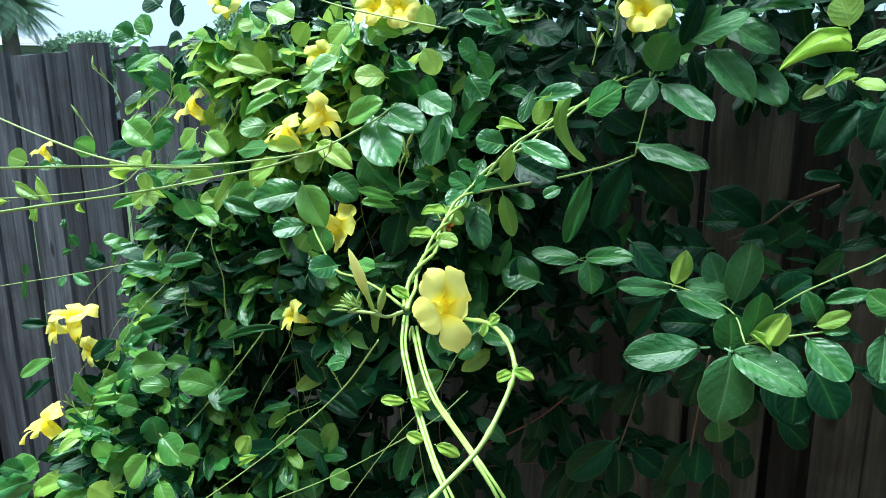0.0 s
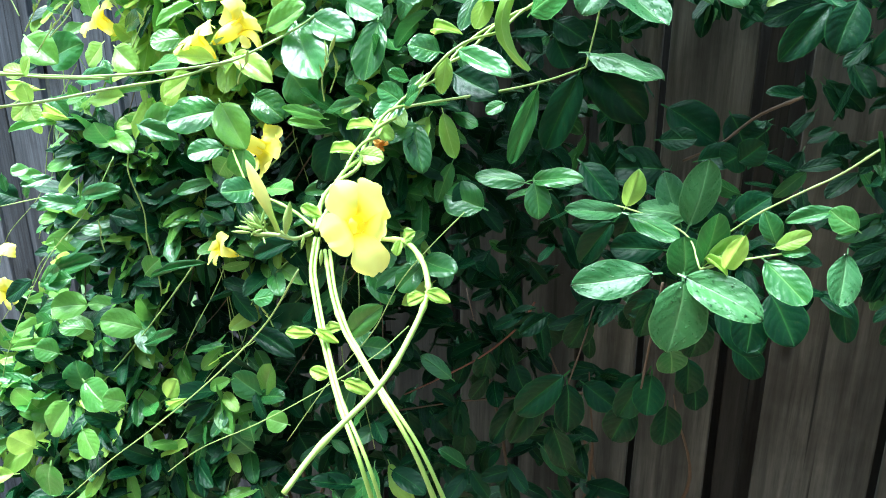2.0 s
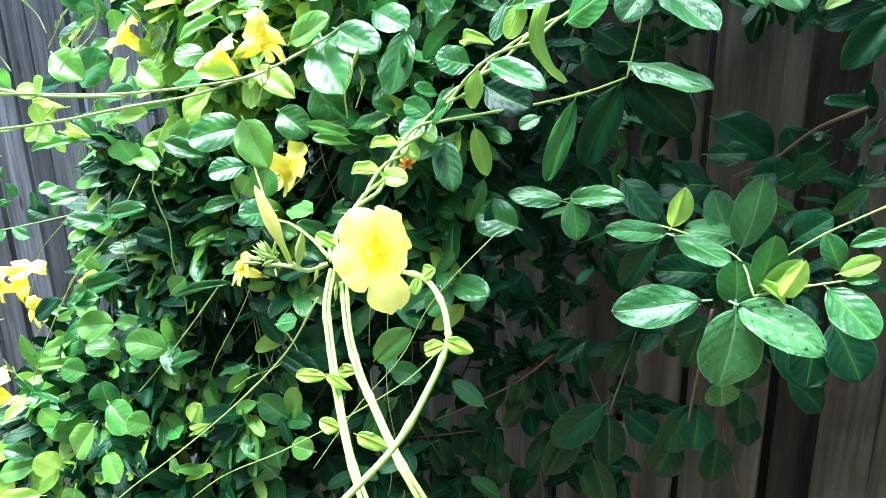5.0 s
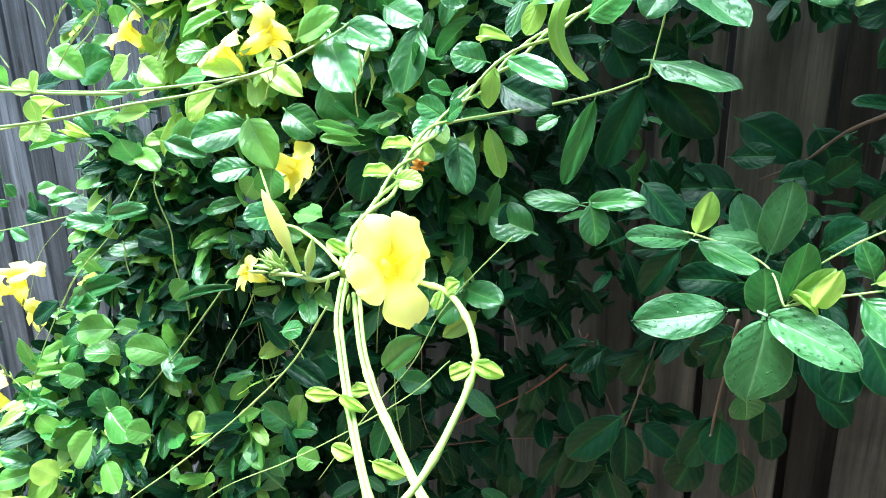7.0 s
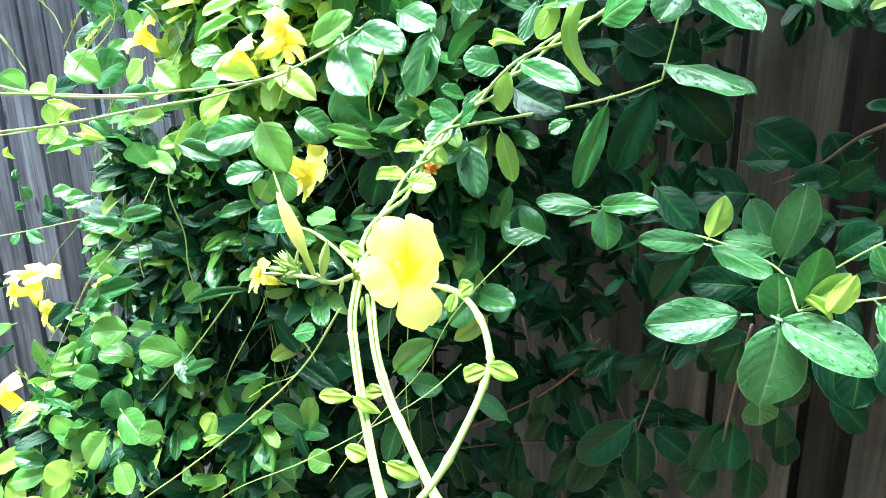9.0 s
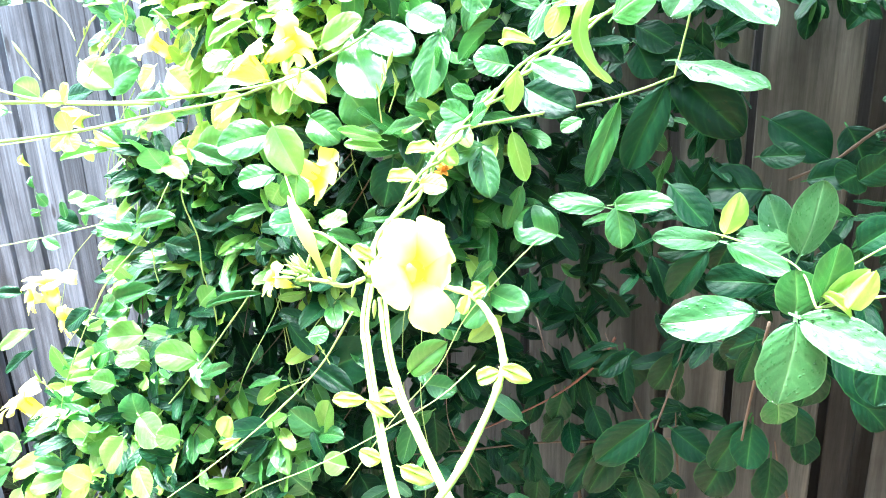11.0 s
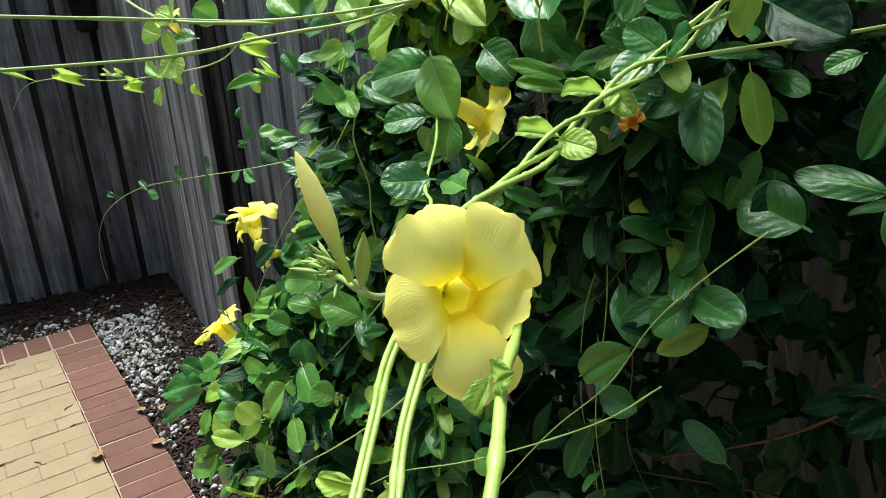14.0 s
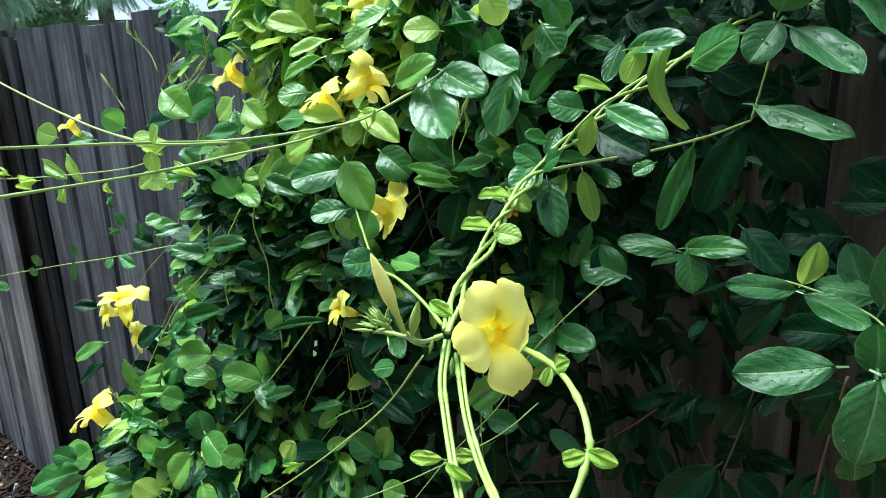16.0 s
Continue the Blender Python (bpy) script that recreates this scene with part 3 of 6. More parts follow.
def palm(x, y, height, reach, seed, label):
    r = random.Random(seed)
    t = thing("palm_tree", (x, y, -0.06), label, "palm tree")
    b = bmesh.new()
    tube(b, spline([(x, y, -0.06), (x + 0.05, y, height * 0.5), (x, y, height)], 6), 0.17, 0.13, 10, 0.15)
    part("trunk", b, bark_grey, t)
    poses = []
    for i in range(90):
        poses.append(Matrix.Translation((x, y, height)) @ pose(0, 0, 0, r.uniform(-20, 20), r.uniform(-70, 34), r.uniform(0, 360)) @ Matrix.Scale(reach * r.uniform(0.75, 1.1), 4))
    put("crown", scatter_mesh("crown", FROND, poses, [palm_green]), t)


palm(-12.92, 8.28, 3.16, 0.80, 1, "palm with drooping grey-green fronds beyond the fence")
palm(-13.56, 6.80, 3.04, 0.78, 2, "smaller palm with drooping fronds behind the fence")


def leaf_tree(x, y, height, radius, seed, label):
    r = random.Random(seed)
    t = thing("tree", (x, y, -0.06), label, "tree")
    b = bmesh.new()
    tube(b, spline([(x, y, -0.06), (x, y + 0.1, height * 0.5), (x, y, height * 0.9)], 5), 0.16, 0.05, 8)
    for k in range(7):
        a = r.uniform(0, 6.28)
        q = Vector((x, y, height * r.uniform(0.45, 0.8)))
        tube(b, spline([q, q + Vector((math.cos(a), math.sin(a), 0.5)) * radius * 0.4, q + Vector((math.cos(a), math.sin(a), 0.7)) * radius * 0.7], 4), 0.06, 0.02, 6)
    part("trunk", b, bark_grey, t)
    lb = bmesh.new()
    lb.faces.new([lb.verts.new(p) for p in ((0, 0, 0), (0.5, 0.35, 0.08), (1, 0, 0), (0.5, -0.35, 0.08))])
    base = base_of(lb)
    poses = []
    while len(poses) < 7000:
        d = Vector((r.gauss(0, 1), r.gauss(0, 1), r.gauss(0, 1))).normalized()
        q = d * radius * (0.72 + 0.28 * r.random()) * (0.85 + 0.35 * noise.noise(d * 2.5 + Vector((seed, 0, 0))))
        q.z *= 0.62
        poses.append(Matrix.Translation(Vector((x, y, height)) + q) @ pose(0, 0, 0, r.uniform(-60, 60), r.uniform(-60, 60), r.uniform(0, 360)) @ Matrix.Scale(0.085 * r.uniform(0.7, 1.3), 4))
    put("crown", scatter_mesh("crown", base, poses, [palm_green]), t)


leaf_tree(-12.1, 9.2, 2.2, 0.85, 4, "round-headed green tree beyond the fence")
leaf_tree(-10.3, 11.45, 2.75, 0.72, 5, "dark green tree behind the vine beyond the fence")

leaf_tree(-14.2, 7.9, 2.75, 0.75, 6, "dark feathery tree between the palms beyond the fence")

house = thing("house", (-18.5, 9.6, -0.06), "low neighbouring house with pale lap siding and a grey shingle roof", "house")
hm = Matrix.Translation((-18.5, 9.6, 0)) @ pose(0, 0, 0, 0, 0, 60)
b = bmesh.new()
box(b, hm @ Matrix.Translation((0, 0, 1.25)), 8, 6, 2.6)
part("wall", b, siding_paint, house, flat=True)
lap = bmesh.new()
box(lap, Matrix.Identity(4), 8.04, 0.03, 0.19, 0.006)
lap = mesh_of("siding_board", lap, siding_paint)
for k in range(13):
    put("siding_board", lap, house, hm @ pose(0, -3.02, 0.12 + 0.2 * k, 4))
b = bmesh.new()
vs = [b.verts.new(hm @ Vector(p)) for p in ((-4.5, -3.5, 2.55), (4.5, -3.5, 2.55), (4.5, 3.5, 2.55), (-4.5, 3.5, 2.55), (-2.6, 0, 2.95), (2.6, 0, 2.95))]
for f in ((0, 1, 5, 4), (2, 3, 4, 5), (1, 2, 5), (3, 0, 4), (3, 2, 1, 0)):
    b.faces.new([vs[i] for i in f])
part("roof", b, roof_shingle, house, flat=True)


# ---- plants ----
def leaf_base(fold, curl, ripple, blunt, n=14, m=8, seed=0):
    """A leaf one long in y and one wide in x, with a short stalk; its face is +z."""
    r = random.Random(seed)
    b = bmesh.new()
    uv = b.loops.layers.uv.new("UVMap")
    rows, where = [], {}
    skew, bend = r.uniform(-0.04, 0.04), r.uniform(-0.05, 0.05)
    for i in range(n + 1):
        t = (1 - math.cos(math.pi * i / n)) / 2
        e = 2 * t ** (1.16 - 0.9 * (1 - blunt)) - 1
        half = 0.5 * (1 - abs(e) ** 2.25) ** (0.56 + 0.9 * (1 - blunt)) * (1 + 0.025 * math.sin(9 * t + 2 * seed) + 0.015 * math.sin(23 * t + seed)) if 0 < i < n else 0.0
        row = []
        for k in range(-m // 2, m // 2 + 1):
            s = 2 * k / m
            x = s * half + skew * math.sin(math.pi * t) + bend * t * t
            z = fold * half * (abs(s) - 0.62 * s * s) * 1.5 - curl * t * t + 0.02 * math.sin(6 * t + 2.5 * s + seed)
            z += ripple * half * s * s * math.sin(t * 11 + seed + 2 * s) * 0.5 + 0.004 * math.sin(math.pi * t) * math.cos(math.pi * s * 2) * math.sin(t * 34 - abs(s) * 5)
            v = b.verts.new((x, t, z))
            where[v] = (0.5 + s * 0.5, t)
            row.append(v)
        rows.append(row)
    for p, q in zip(rows, rows[1:]):
        for k in range(m):
            b.faces.new((p[k], p[k + 1], q[k + 1], q[k]))
    bmesh.ops.remove_doubles(b, verts=b.verts, dist=1e-5)
    s0 = [b.verts.new(p) for p in ((-0.02, -0.13, -0.02), (0.02, -0.13, -0.02), (0.03, 0.03, 0.004), (-0.03, 0.03, 0.004))]
    for v in s0:
        where[v] = (0.5, 0.0)
    b.faces.new(s0)
    for f in b.faces:
        for l in f.loops:
            l[uv].uv = where[l.vert]
    return b


SHAPES = [(0.22, 0.06, 0.08, 0.96), (0.14, 0.14, 0.12, 0.88), (0.30, 0.03, 0.08, 0.98), (0.20, 0.10, 0.14, 0.86), (0.42, 0.12, 0.10, 0.92), (0.22, -0.06, 0.12, 0.94), (-0.12, 0.14, 0.10, 0.90), (0.36, 0.20, 0.12, 0.87)]
FOLDED_SHAPES = [(1.5, 0.32, 0.30, 0.90), (1.3, -0.28, 0.35, 0.92), (1.7, 0.42, 0.25, 0.90)]
LEAVES, FOLDED = {}, {}
for mt in (dark_leaf, mature_leaf, fresh_leaf, young_leaf, wet_leaf):
    LEAVES[mt.name] = [smooth(mesh_of("leaf", leaf_base(*s, seed=i), mt)) for i, s in enumerate(SHAPES)]
    FOLDED[mt.name] = [smooth(mesh_of("leaf", leaf_base(*s, seed=i + 3), mt)) for i, s in enumerate(FOLDED_SHAPES)]
pick = random.Random(31)


def leaf_pose(base, tip, width, up, roll=0.0):
    base, tip = Vector(base), Vector(tip)
    y = tip - base
    length = y.length
    y /= length
    z = Vector((0.08, -1, up)) + Vector((roll, 0, 0))
    z = (z - y * z.dot(y)).normalized()
    x = y.cross(z)
    return Matrix.Translation(base) @ Matrix((x, y, z)).transposed().to_4x4() @ Matrix.Diagonal((width, length, length, 1))


def leaf(parent, base, tip, width, up, mat):
    narrow = width < 0.025 or mat == young_leaf and width < 0.32 * (Vector(tip) - Vector(base)).length
    put("leaf", pick.choice((FOLDED if narrow else LEAVES)[mat.name]), parent, leaf_pose(base, tip, width, up, pick.uniform(-0.3, 0.3)))


def stuff_leaves(parent, name, poses, kinds, label):
    """Many leaves in one mesh; kinds: which of the four leaf materials."""
    vs, fs, uvs, idx, base = [], [], [], [], 0
    forms = []
    for i, s in enumerate(SHAPES):
        b = leaf_base(*s, n=9, m=4, seed=i)
        b.verts.index_update()
        lay_uv = b.loops.layers.uv[0]
        forms.append((np.array([v.co[:] for v in b.verts]), [[v.index for v in f.verts] for f in b.faces], [l[lay_uv].uv[:] for f in b.faces for l in f.loops]))
        b.free()
    for m, k in zip(poses, kinds):
        co, faces, uv = forms[pick.randrange(len(forms))]
        a = np.array(m)
        vs.append(co @ a[:3, :3].T + a[:3, 3])
        fs += [[i + base for i in f] for f in faces]
        uvs += uv
        idx += [k] * len(faces)
        base += len(co)
    me = bpy.data.meshes.new(name)
    me.from_pydata(np.concatenate(vs).tolist(), [], fs)
    for mt in (dark_leaf, mature_leaf, young_leaf, fresh_leaf):
        me.materials.append(mt)
    me.polygons.foreach_set("material_index", idx)
    me.uv_layers.new(name="UVMap").data.foreach_set("uv", np.array(uvs).ravel())
    ob = put(name, smooth(me), parent, label=label)
    return tagged(ob, kind="stuff")


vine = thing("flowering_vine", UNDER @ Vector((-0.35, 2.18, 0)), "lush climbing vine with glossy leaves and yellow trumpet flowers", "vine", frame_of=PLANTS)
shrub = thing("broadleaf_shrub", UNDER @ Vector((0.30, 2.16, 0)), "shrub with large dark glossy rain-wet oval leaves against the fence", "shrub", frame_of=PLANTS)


def hedge_left(z):
    return 0.64 - 0.20 * max(0, 1 - z / 1.2) - 0.28 * max(0, 1 - z / 0.7)


def hedge_front(u, z):
    """How far the vine's leaves stand out from the fence."""
    f = 0.20 - 0.07 * math.exp(-((u - 1.3) / 0.4) ** 2) * math.exp(-((z - 1.15) / 0.35) ** 2)
    f += 0.42 * max(0, 1 - z / 0.8) * math.exp(-((u - 0.8) / 0.6) ** 2)
    f *= min(1, 0.25 + max(0, u - hedge_left(z)) / 0.35)
    return f + 0.07 * noise.noise(Vector((u * 4, z * 4, 3)))


def hedge_fill(u, z):
    """How thickly the vine is leafed, from 0 to 1."""
    if u < hedge_left(z) + 0.10 * noise.noise(Vector((u * 5, z * 6, 0))):
        return 0.0
    top = 1.60 + 0.16 * noise.noise(Vector((u * 3.1, 0, 7))) - (0.2 if 0.75 < u < 1.0 else 0)
    if z > top:
        return 0.0
    d = 1.0
    if u > 1.5:
        d *= max(0.0, 1 - (u - 1.5) / 0.55)
    if u > 1.1 and z < 0.85:
        d *= max(0.2, 1 - (u - 1.1) / 0.5)
    d *= max(0.03, 0.45 + 1.5 * noise.noise(Vector((u * 3.6, z * 4.2, 1))))
    if u < 1.06 and z > 1.02:
        d *= 0.22 + 0.5 * max(0, 1.2 - z)
    return min(1, d)


rng = np.random.default_rng(12)


def hanging(p, length, out_by, sideways=0.0):
    """A leaf pose: tip out and down, face up and out."""
    a = rng.normal(sideways, 0.9)
    d = (OUT * rng.uniform(0.05, 0.75) * out_by + ALONG * math.sin(a) * 0.9 + Vector((0, 0, rng.normal(-0.28, 0.5)))).normalized()
    z = Vector((rng.normal(-0.1, 0.45), -0.66 + rng.normal(0, 0.45), 0.78 + rng.normal(0, 0.35)))
    z = (z - d * z.dot(d)).normalized()
    x = d.cross(z)
    return Matrix.Translation(p) @ Matrix((x, d, z)).transposed().to_4x4() @ Matrix.Diagonal((length * rng.uniform(0.36, 0.50), length, length, 1))


near_poses, near_kinds, poses, kinds = [], [], [], []
tries = 0
while len(poses) < 4600 and tries < 160000:
    tries += 1
    u, z = rng.uniform(0.15, 2.15), rng.uniform(0.02, 1.75)
    if rng.random() > hedge_fill(u, z):
        continue
    front = hedge_front(u, z)
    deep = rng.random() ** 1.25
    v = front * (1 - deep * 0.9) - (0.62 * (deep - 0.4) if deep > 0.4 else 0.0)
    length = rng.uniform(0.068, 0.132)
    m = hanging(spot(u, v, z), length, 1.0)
    # leaves deep or low in the hedge mostly go near black, as shade
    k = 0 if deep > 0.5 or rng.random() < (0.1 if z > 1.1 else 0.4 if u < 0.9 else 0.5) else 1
    # light young leaves, more of them high up to brighten the sunlit top
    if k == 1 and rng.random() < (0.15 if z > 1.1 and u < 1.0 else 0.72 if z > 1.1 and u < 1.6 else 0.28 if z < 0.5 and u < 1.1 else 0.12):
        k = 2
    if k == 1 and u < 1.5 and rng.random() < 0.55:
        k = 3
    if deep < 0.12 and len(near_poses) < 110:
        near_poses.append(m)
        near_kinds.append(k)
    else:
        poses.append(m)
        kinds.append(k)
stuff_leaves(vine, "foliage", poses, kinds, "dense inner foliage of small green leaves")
for m, k in zip(near_poses, near_kinds):
    put("leaf", pick.choice(LEAVES[(dark_leaf, mature_leaf, young_leaf, fresh_leaf)[k].name]), vine, m)

# shrub's inner leaves, shade in their near-black colour, in sprays hung from shared joints
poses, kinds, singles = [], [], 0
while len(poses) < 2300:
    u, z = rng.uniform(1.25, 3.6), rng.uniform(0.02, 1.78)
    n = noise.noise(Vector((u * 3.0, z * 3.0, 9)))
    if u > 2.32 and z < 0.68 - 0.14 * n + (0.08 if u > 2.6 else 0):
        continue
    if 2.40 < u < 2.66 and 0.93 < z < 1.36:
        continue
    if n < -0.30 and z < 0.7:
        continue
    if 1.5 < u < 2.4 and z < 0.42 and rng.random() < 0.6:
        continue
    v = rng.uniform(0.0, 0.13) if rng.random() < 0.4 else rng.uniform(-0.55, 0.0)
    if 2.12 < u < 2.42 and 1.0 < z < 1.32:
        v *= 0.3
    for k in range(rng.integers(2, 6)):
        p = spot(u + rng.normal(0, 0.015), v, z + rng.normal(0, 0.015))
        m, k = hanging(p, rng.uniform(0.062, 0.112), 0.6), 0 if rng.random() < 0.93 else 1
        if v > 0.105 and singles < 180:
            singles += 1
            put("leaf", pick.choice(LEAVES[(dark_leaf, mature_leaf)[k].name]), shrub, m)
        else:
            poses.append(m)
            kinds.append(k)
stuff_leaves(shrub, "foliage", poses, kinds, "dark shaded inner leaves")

# both plants grow up over the top of the fence, the shrub higher
# the shrub's unseen upper crown is added to shade the leaves and boards below
for plant, u0, u1, count, share, high, reach in ((vine, 0.75, 1.9, 560, 0.60, 1.78, 0.10), (shrub, 1.75, 4.0, 1400, 0.14, 2.25, 0.16)):
    poses, kinds = [], []
    while len(poses) < count:
        u, v, z = rng.uniform(u0, u1), rng.uniform(-0.75, reach), rng.uniform(1.42, high + 0.2)
        if u < 1.3 and rng.random() < 0.55 or v > 0.10 and z < 1.80:
            continue
        if z > high + 0.22 * noise.noise(Vector((u * 2.6, v * 3, 5))) - 0.25 * max(0, v) - (0.12 if u < 1.05 else 0.0):
            continue
        poses.append(hanging(spot(u, v, z), rng.uniform(0.07, 0.125), 0.8))
        kinds.append((1, 3, 2)[rng.integers(0, 3)] if rng.random() < share else 0)
    stuff_leaves(plant, "crown", poses, kinds, "leafy top leaning over the fence")

# the plants' feet: sparse leaves coloured as shade, woody stems down to the soil
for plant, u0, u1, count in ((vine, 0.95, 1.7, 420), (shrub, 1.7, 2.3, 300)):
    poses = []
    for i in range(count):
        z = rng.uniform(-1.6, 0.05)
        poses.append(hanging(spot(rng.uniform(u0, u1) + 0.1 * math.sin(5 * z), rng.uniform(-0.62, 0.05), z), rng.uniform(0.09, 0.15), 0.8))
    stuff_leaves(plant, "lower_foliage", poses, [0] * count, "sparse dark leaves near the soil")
    for i in range(4):
        u, v = rng.uniform(u0, u1), rng.uniform(-0.58, -0.3)
        line = [spot(u + 0.05 * rng.normal() * k, v + 0.03 * rng.normal() * k, -1.78 + 0.55 * k) for k in range(5)]
        bm = bmesh.new()
        tube(bm, spline(line, 8), 0.020, 0.0016, 8, 0.2)
        part("woody_stem", bm, brown_stem, plant)


# ---- flowers ----
def petal_base(reach, spread, wave, seed):
    """One lobe of the trumpet: out of the throat, over the flared rim and outwards, overlapping the next; the flower's axis is +z."""
    b = bmesh.new()
    uv = b.loops.layers.uv.new("UVMap")
    where, rows, n, m = {}, [], 14, 12
    for i in range(n + 1):
        t = i / n
        row = []
        for k in range(m + 1):
            s = 2 * k / m - 1
            lobe = reach * (1 - 0.20 * abs(s) ** 2.4 + 0.03 * math.sin(4.2 * s + seed) + 0.018 * math.sin(11 * s + 2 * seed))
            f = max(0.0, t - 0.12) / 0.88
            rad = 0.235 + 0.05 * t + (lobe - 0.285) * f ** 1.2
            half = radians(38 + spread * math.sin(math.pi * min(1, f * 0.75)))
            a = s * half * (1 - 0.10 * f * f) + 0.16 * f
            z = -0.46 + 0.54 * (1 - math.exp(-5.2 * t)) + 0.05 * math.sin(math.pi * f) - 0.26 * f * f
            z += wave * f * f * math.sin(3.3 * s + seed) + 0.09 * s * f - 0.10 * f * s * s + 0.025 * f * math.sin(8 * s + seed)
            v = b.verts.new((rad * math.cos(a), rad * math.sin(a), z))
            where[v] = (0.5 + s / 2, t)
            row.append(v)
        rows.append(row)
    for p, q in zip(rows, rows[1:]):
        for k in range(m):
            b.faces.new((p[k], q[k], q[k + 1], p[k + 1]))
    for f in b.faces:
        for l in f.loops:
            l[uv].uv = where[l.vert]
    return b




def hero_petal(angle, reach, half, fold, twist, seed):
    """One broad lobe that spreads from the throat: its direction round the axis, length, half width, how far it falls back, and its twist."""
    b = bmesh.new()
    uv = b.loops.layers.uv.new("UVMap")
    where, rows, n, m = {}, [], 18, 14
    c, d = math.cos(radians(angle)), math.sin(radians(angle))
    for i in range(n + 1):
        t = i / n
        row = []
        f = max(0.0, t - 0.14) / 0.86
        end = math.sqrt(max(0.0, 1 - max(0.0, (f - 0.55) / 0.47) ** 2.3))
        wide = (0.215 + (half - 0.215) * min(1.0, 1.5 * f) ** 0.85) * (0.30 + 0.70 * end)
        for k in range(m + 1):
            s = 2 * k / m - 1
            edge = reach * (1 - 0.07 * abs(s) ** 3 + 0.022 * math.sin(5 * s + seed) + 0.012 * math.sin(13 * s + 2 * seed))
            along = 0.235 + 0.04 * t + (edge - 0.275) * f
            across = s * wide + 0.10 * f * f * twist
            z = -0.50 + 0.56 * (1 - math.exp(-6.0 * t)) + 0.10 * math.sin(math.pi * f * 0.9) - fold * f * f
            z += 0.20 * twist * s * f - 0.11 * f * s * s + 0.05 * f * f * math.sin(3.1 * s + seed) + 0.014 * f * math.sin(9 * s + seed)
            v = b.verts.new(((along * c - across * d), (along * d + across * c), z))
            where[v] = (0.5 + s / 2, t)
            row.append(v)
        rows.append(row)
    for p, q in zip(rows, rows[1:]):
        for k in range(m):
            b.faces.new((p[k], q[k], q[k + 1], p[k + 1]))
    for f in b.faces:
        for l in f.loops:
            l[uv].uv = where[l.vert]
    return b


HERO = [smooth(mesh_of("petal", hero_petal(*q, i), petal_pale)) for i, q in enumerate(((112, 1.34, 0.74, 0.02, 0.8), (38, 1.32, 0.80, 0.10, 0.8), (-28, 1.08, 0.66, 0.40, 1.0), (-90, 1.50, 0.64, 0.02, 0.6), (188, 1.04, 0.66, 0.40, 1.0)))]
PETALS = [smooth(mesh_of("petal", hero_petal(0, 1.06 + 0.07 * math.sin(i * 2.4), 0.55 + 0.04 * math.cos(i * 1.7), 0.03 + 0.08 * math.sin(i * 3.1), 0.9, i + 7), petal_yellow)) for i in range(5)]
# the paler copy, for flowers that are to look strongly lit
PALE_PETALS = []
for me in PETALS:
    me = me.copy()
    me.materials[0] = petal_pale
    PALE_PETALS.append(me)
WILTED = [smooth(mesh_of("petal", petal_base(0.7, -10, 0.2, i + 9), wilted_petal)) for i in range(5)]


def lathe(profile, segments=14, bend=0.0):
    b = bmesh.new()
    uv = b.loops.layers.uv.new("UVMap")
    rings, where = [], {}
    top = profile[-1][1] - profile[0][1]
    for rad, z in profile:
        ring = []
        for k in range(segments):
            a = 2 * math.pi * k / segments
            v = b.verts.new((rad * math.cos(a) + bend * (z * z), rad * math.sin(a), z))
            where[v] = (k / segments, (z - profile[0][1]) / top)
            ring.append(v)
        rings.append(ring)
    for p, q in zip(rings, rings[1:]):
        for k in range(segments):
            b.faces.new((p[k], p[(k + 1) % segments], q[(k + 1) % segments], q[k]))
    for f in b.faces:
        for l in f.loops:
            l[uv].uv = where[l.vert]
    return b


TUBE = smooth(mesh_of("flower", lathe([(0.005, -1.44), (0.075, -1.42), (0.10, -1.3), (0.15, -1.18), (0.23, -1.02), (0.285, -0.82), (0.30, -0.6), (0.295, -0.4), (0.28, -0.25), (0.275, -0.16)], 18), petal_yellow))
TUBE_OLD = smooth(mesh_of("flower", lathe([(0.06, -1.0), (0.08, -0.6), (0.15, -0.3), (0.18, 0.0), (0.165, 0.03)]), wilted_petal))


def calyx_mesh():
    b = bmesh.new()
    for i in range(5):
        m = pose(0, 0, -1.36, 0, 0, 72 * i)
        b.faces.new([b.verts.new(m @ Vector(p)) for p in ((0.09, -0.08, 0), (0.09, 0.08, 0), (0.19, 0.06, 0.17), (0.28, 0, 0.36), (0.19, -0.06, 0.17))])
    tube(b, [Vector((0, 0, -1.25)), Vector((0.02, 0, -1.5)), Vector((0.08, 0, -1.8))], 0.055, 0.045, 7)
    return b


CALYX = smooth(mesh_of("calyx", calyx_mesh(), calyx_green))


def flower(parent, centre, axis, size, spin=0.0, old=False, label="", hero=False, pale=False):
    """A trumpet flower: five petals on a tube. size: half its width."""
    q = Vector(axis).normalized().to_track_quat("Z", "Y").to_matrix().to_4x4()
    m = Matrix.Translation(centre) @ q @ Matrix.Scale(size, 4) @ pose(0, 0, 0, 0, 0, spin)
    body = put("flower", TUBE_OLD if old else TUBE, parent, m, label or "yellow trumpet-shaped flower")
    for i in range(5):
        put("petal", (WILTED if old else HERO if hero else PALE_PETALS if pale else PETALS)[i], body, pose(0, 0, 0, 0, 0, 0 if hero else 72 * i), local=True)
    put("calyx", CALYX, body, local=True)
    return body


BUD = smooth(mesh_of("bud", lathe([(0.03, 0), (0.045, 0.06), (0.05, 0.22), (0.07, 0.32), (0.105, 0.45), (0.115, 0.58), (0.09, 0.78), (0.045, 0.93), (0.008, 1.0)], 12, 0.03), bud_skin))
TIGHT = smooth(mesh_of("bud", lathe([(0.04, 0), (0.09, 0.2), (0.12, 0.45), (0.08, 0.75), (0.01, 1.0)], 9), calyx_green))


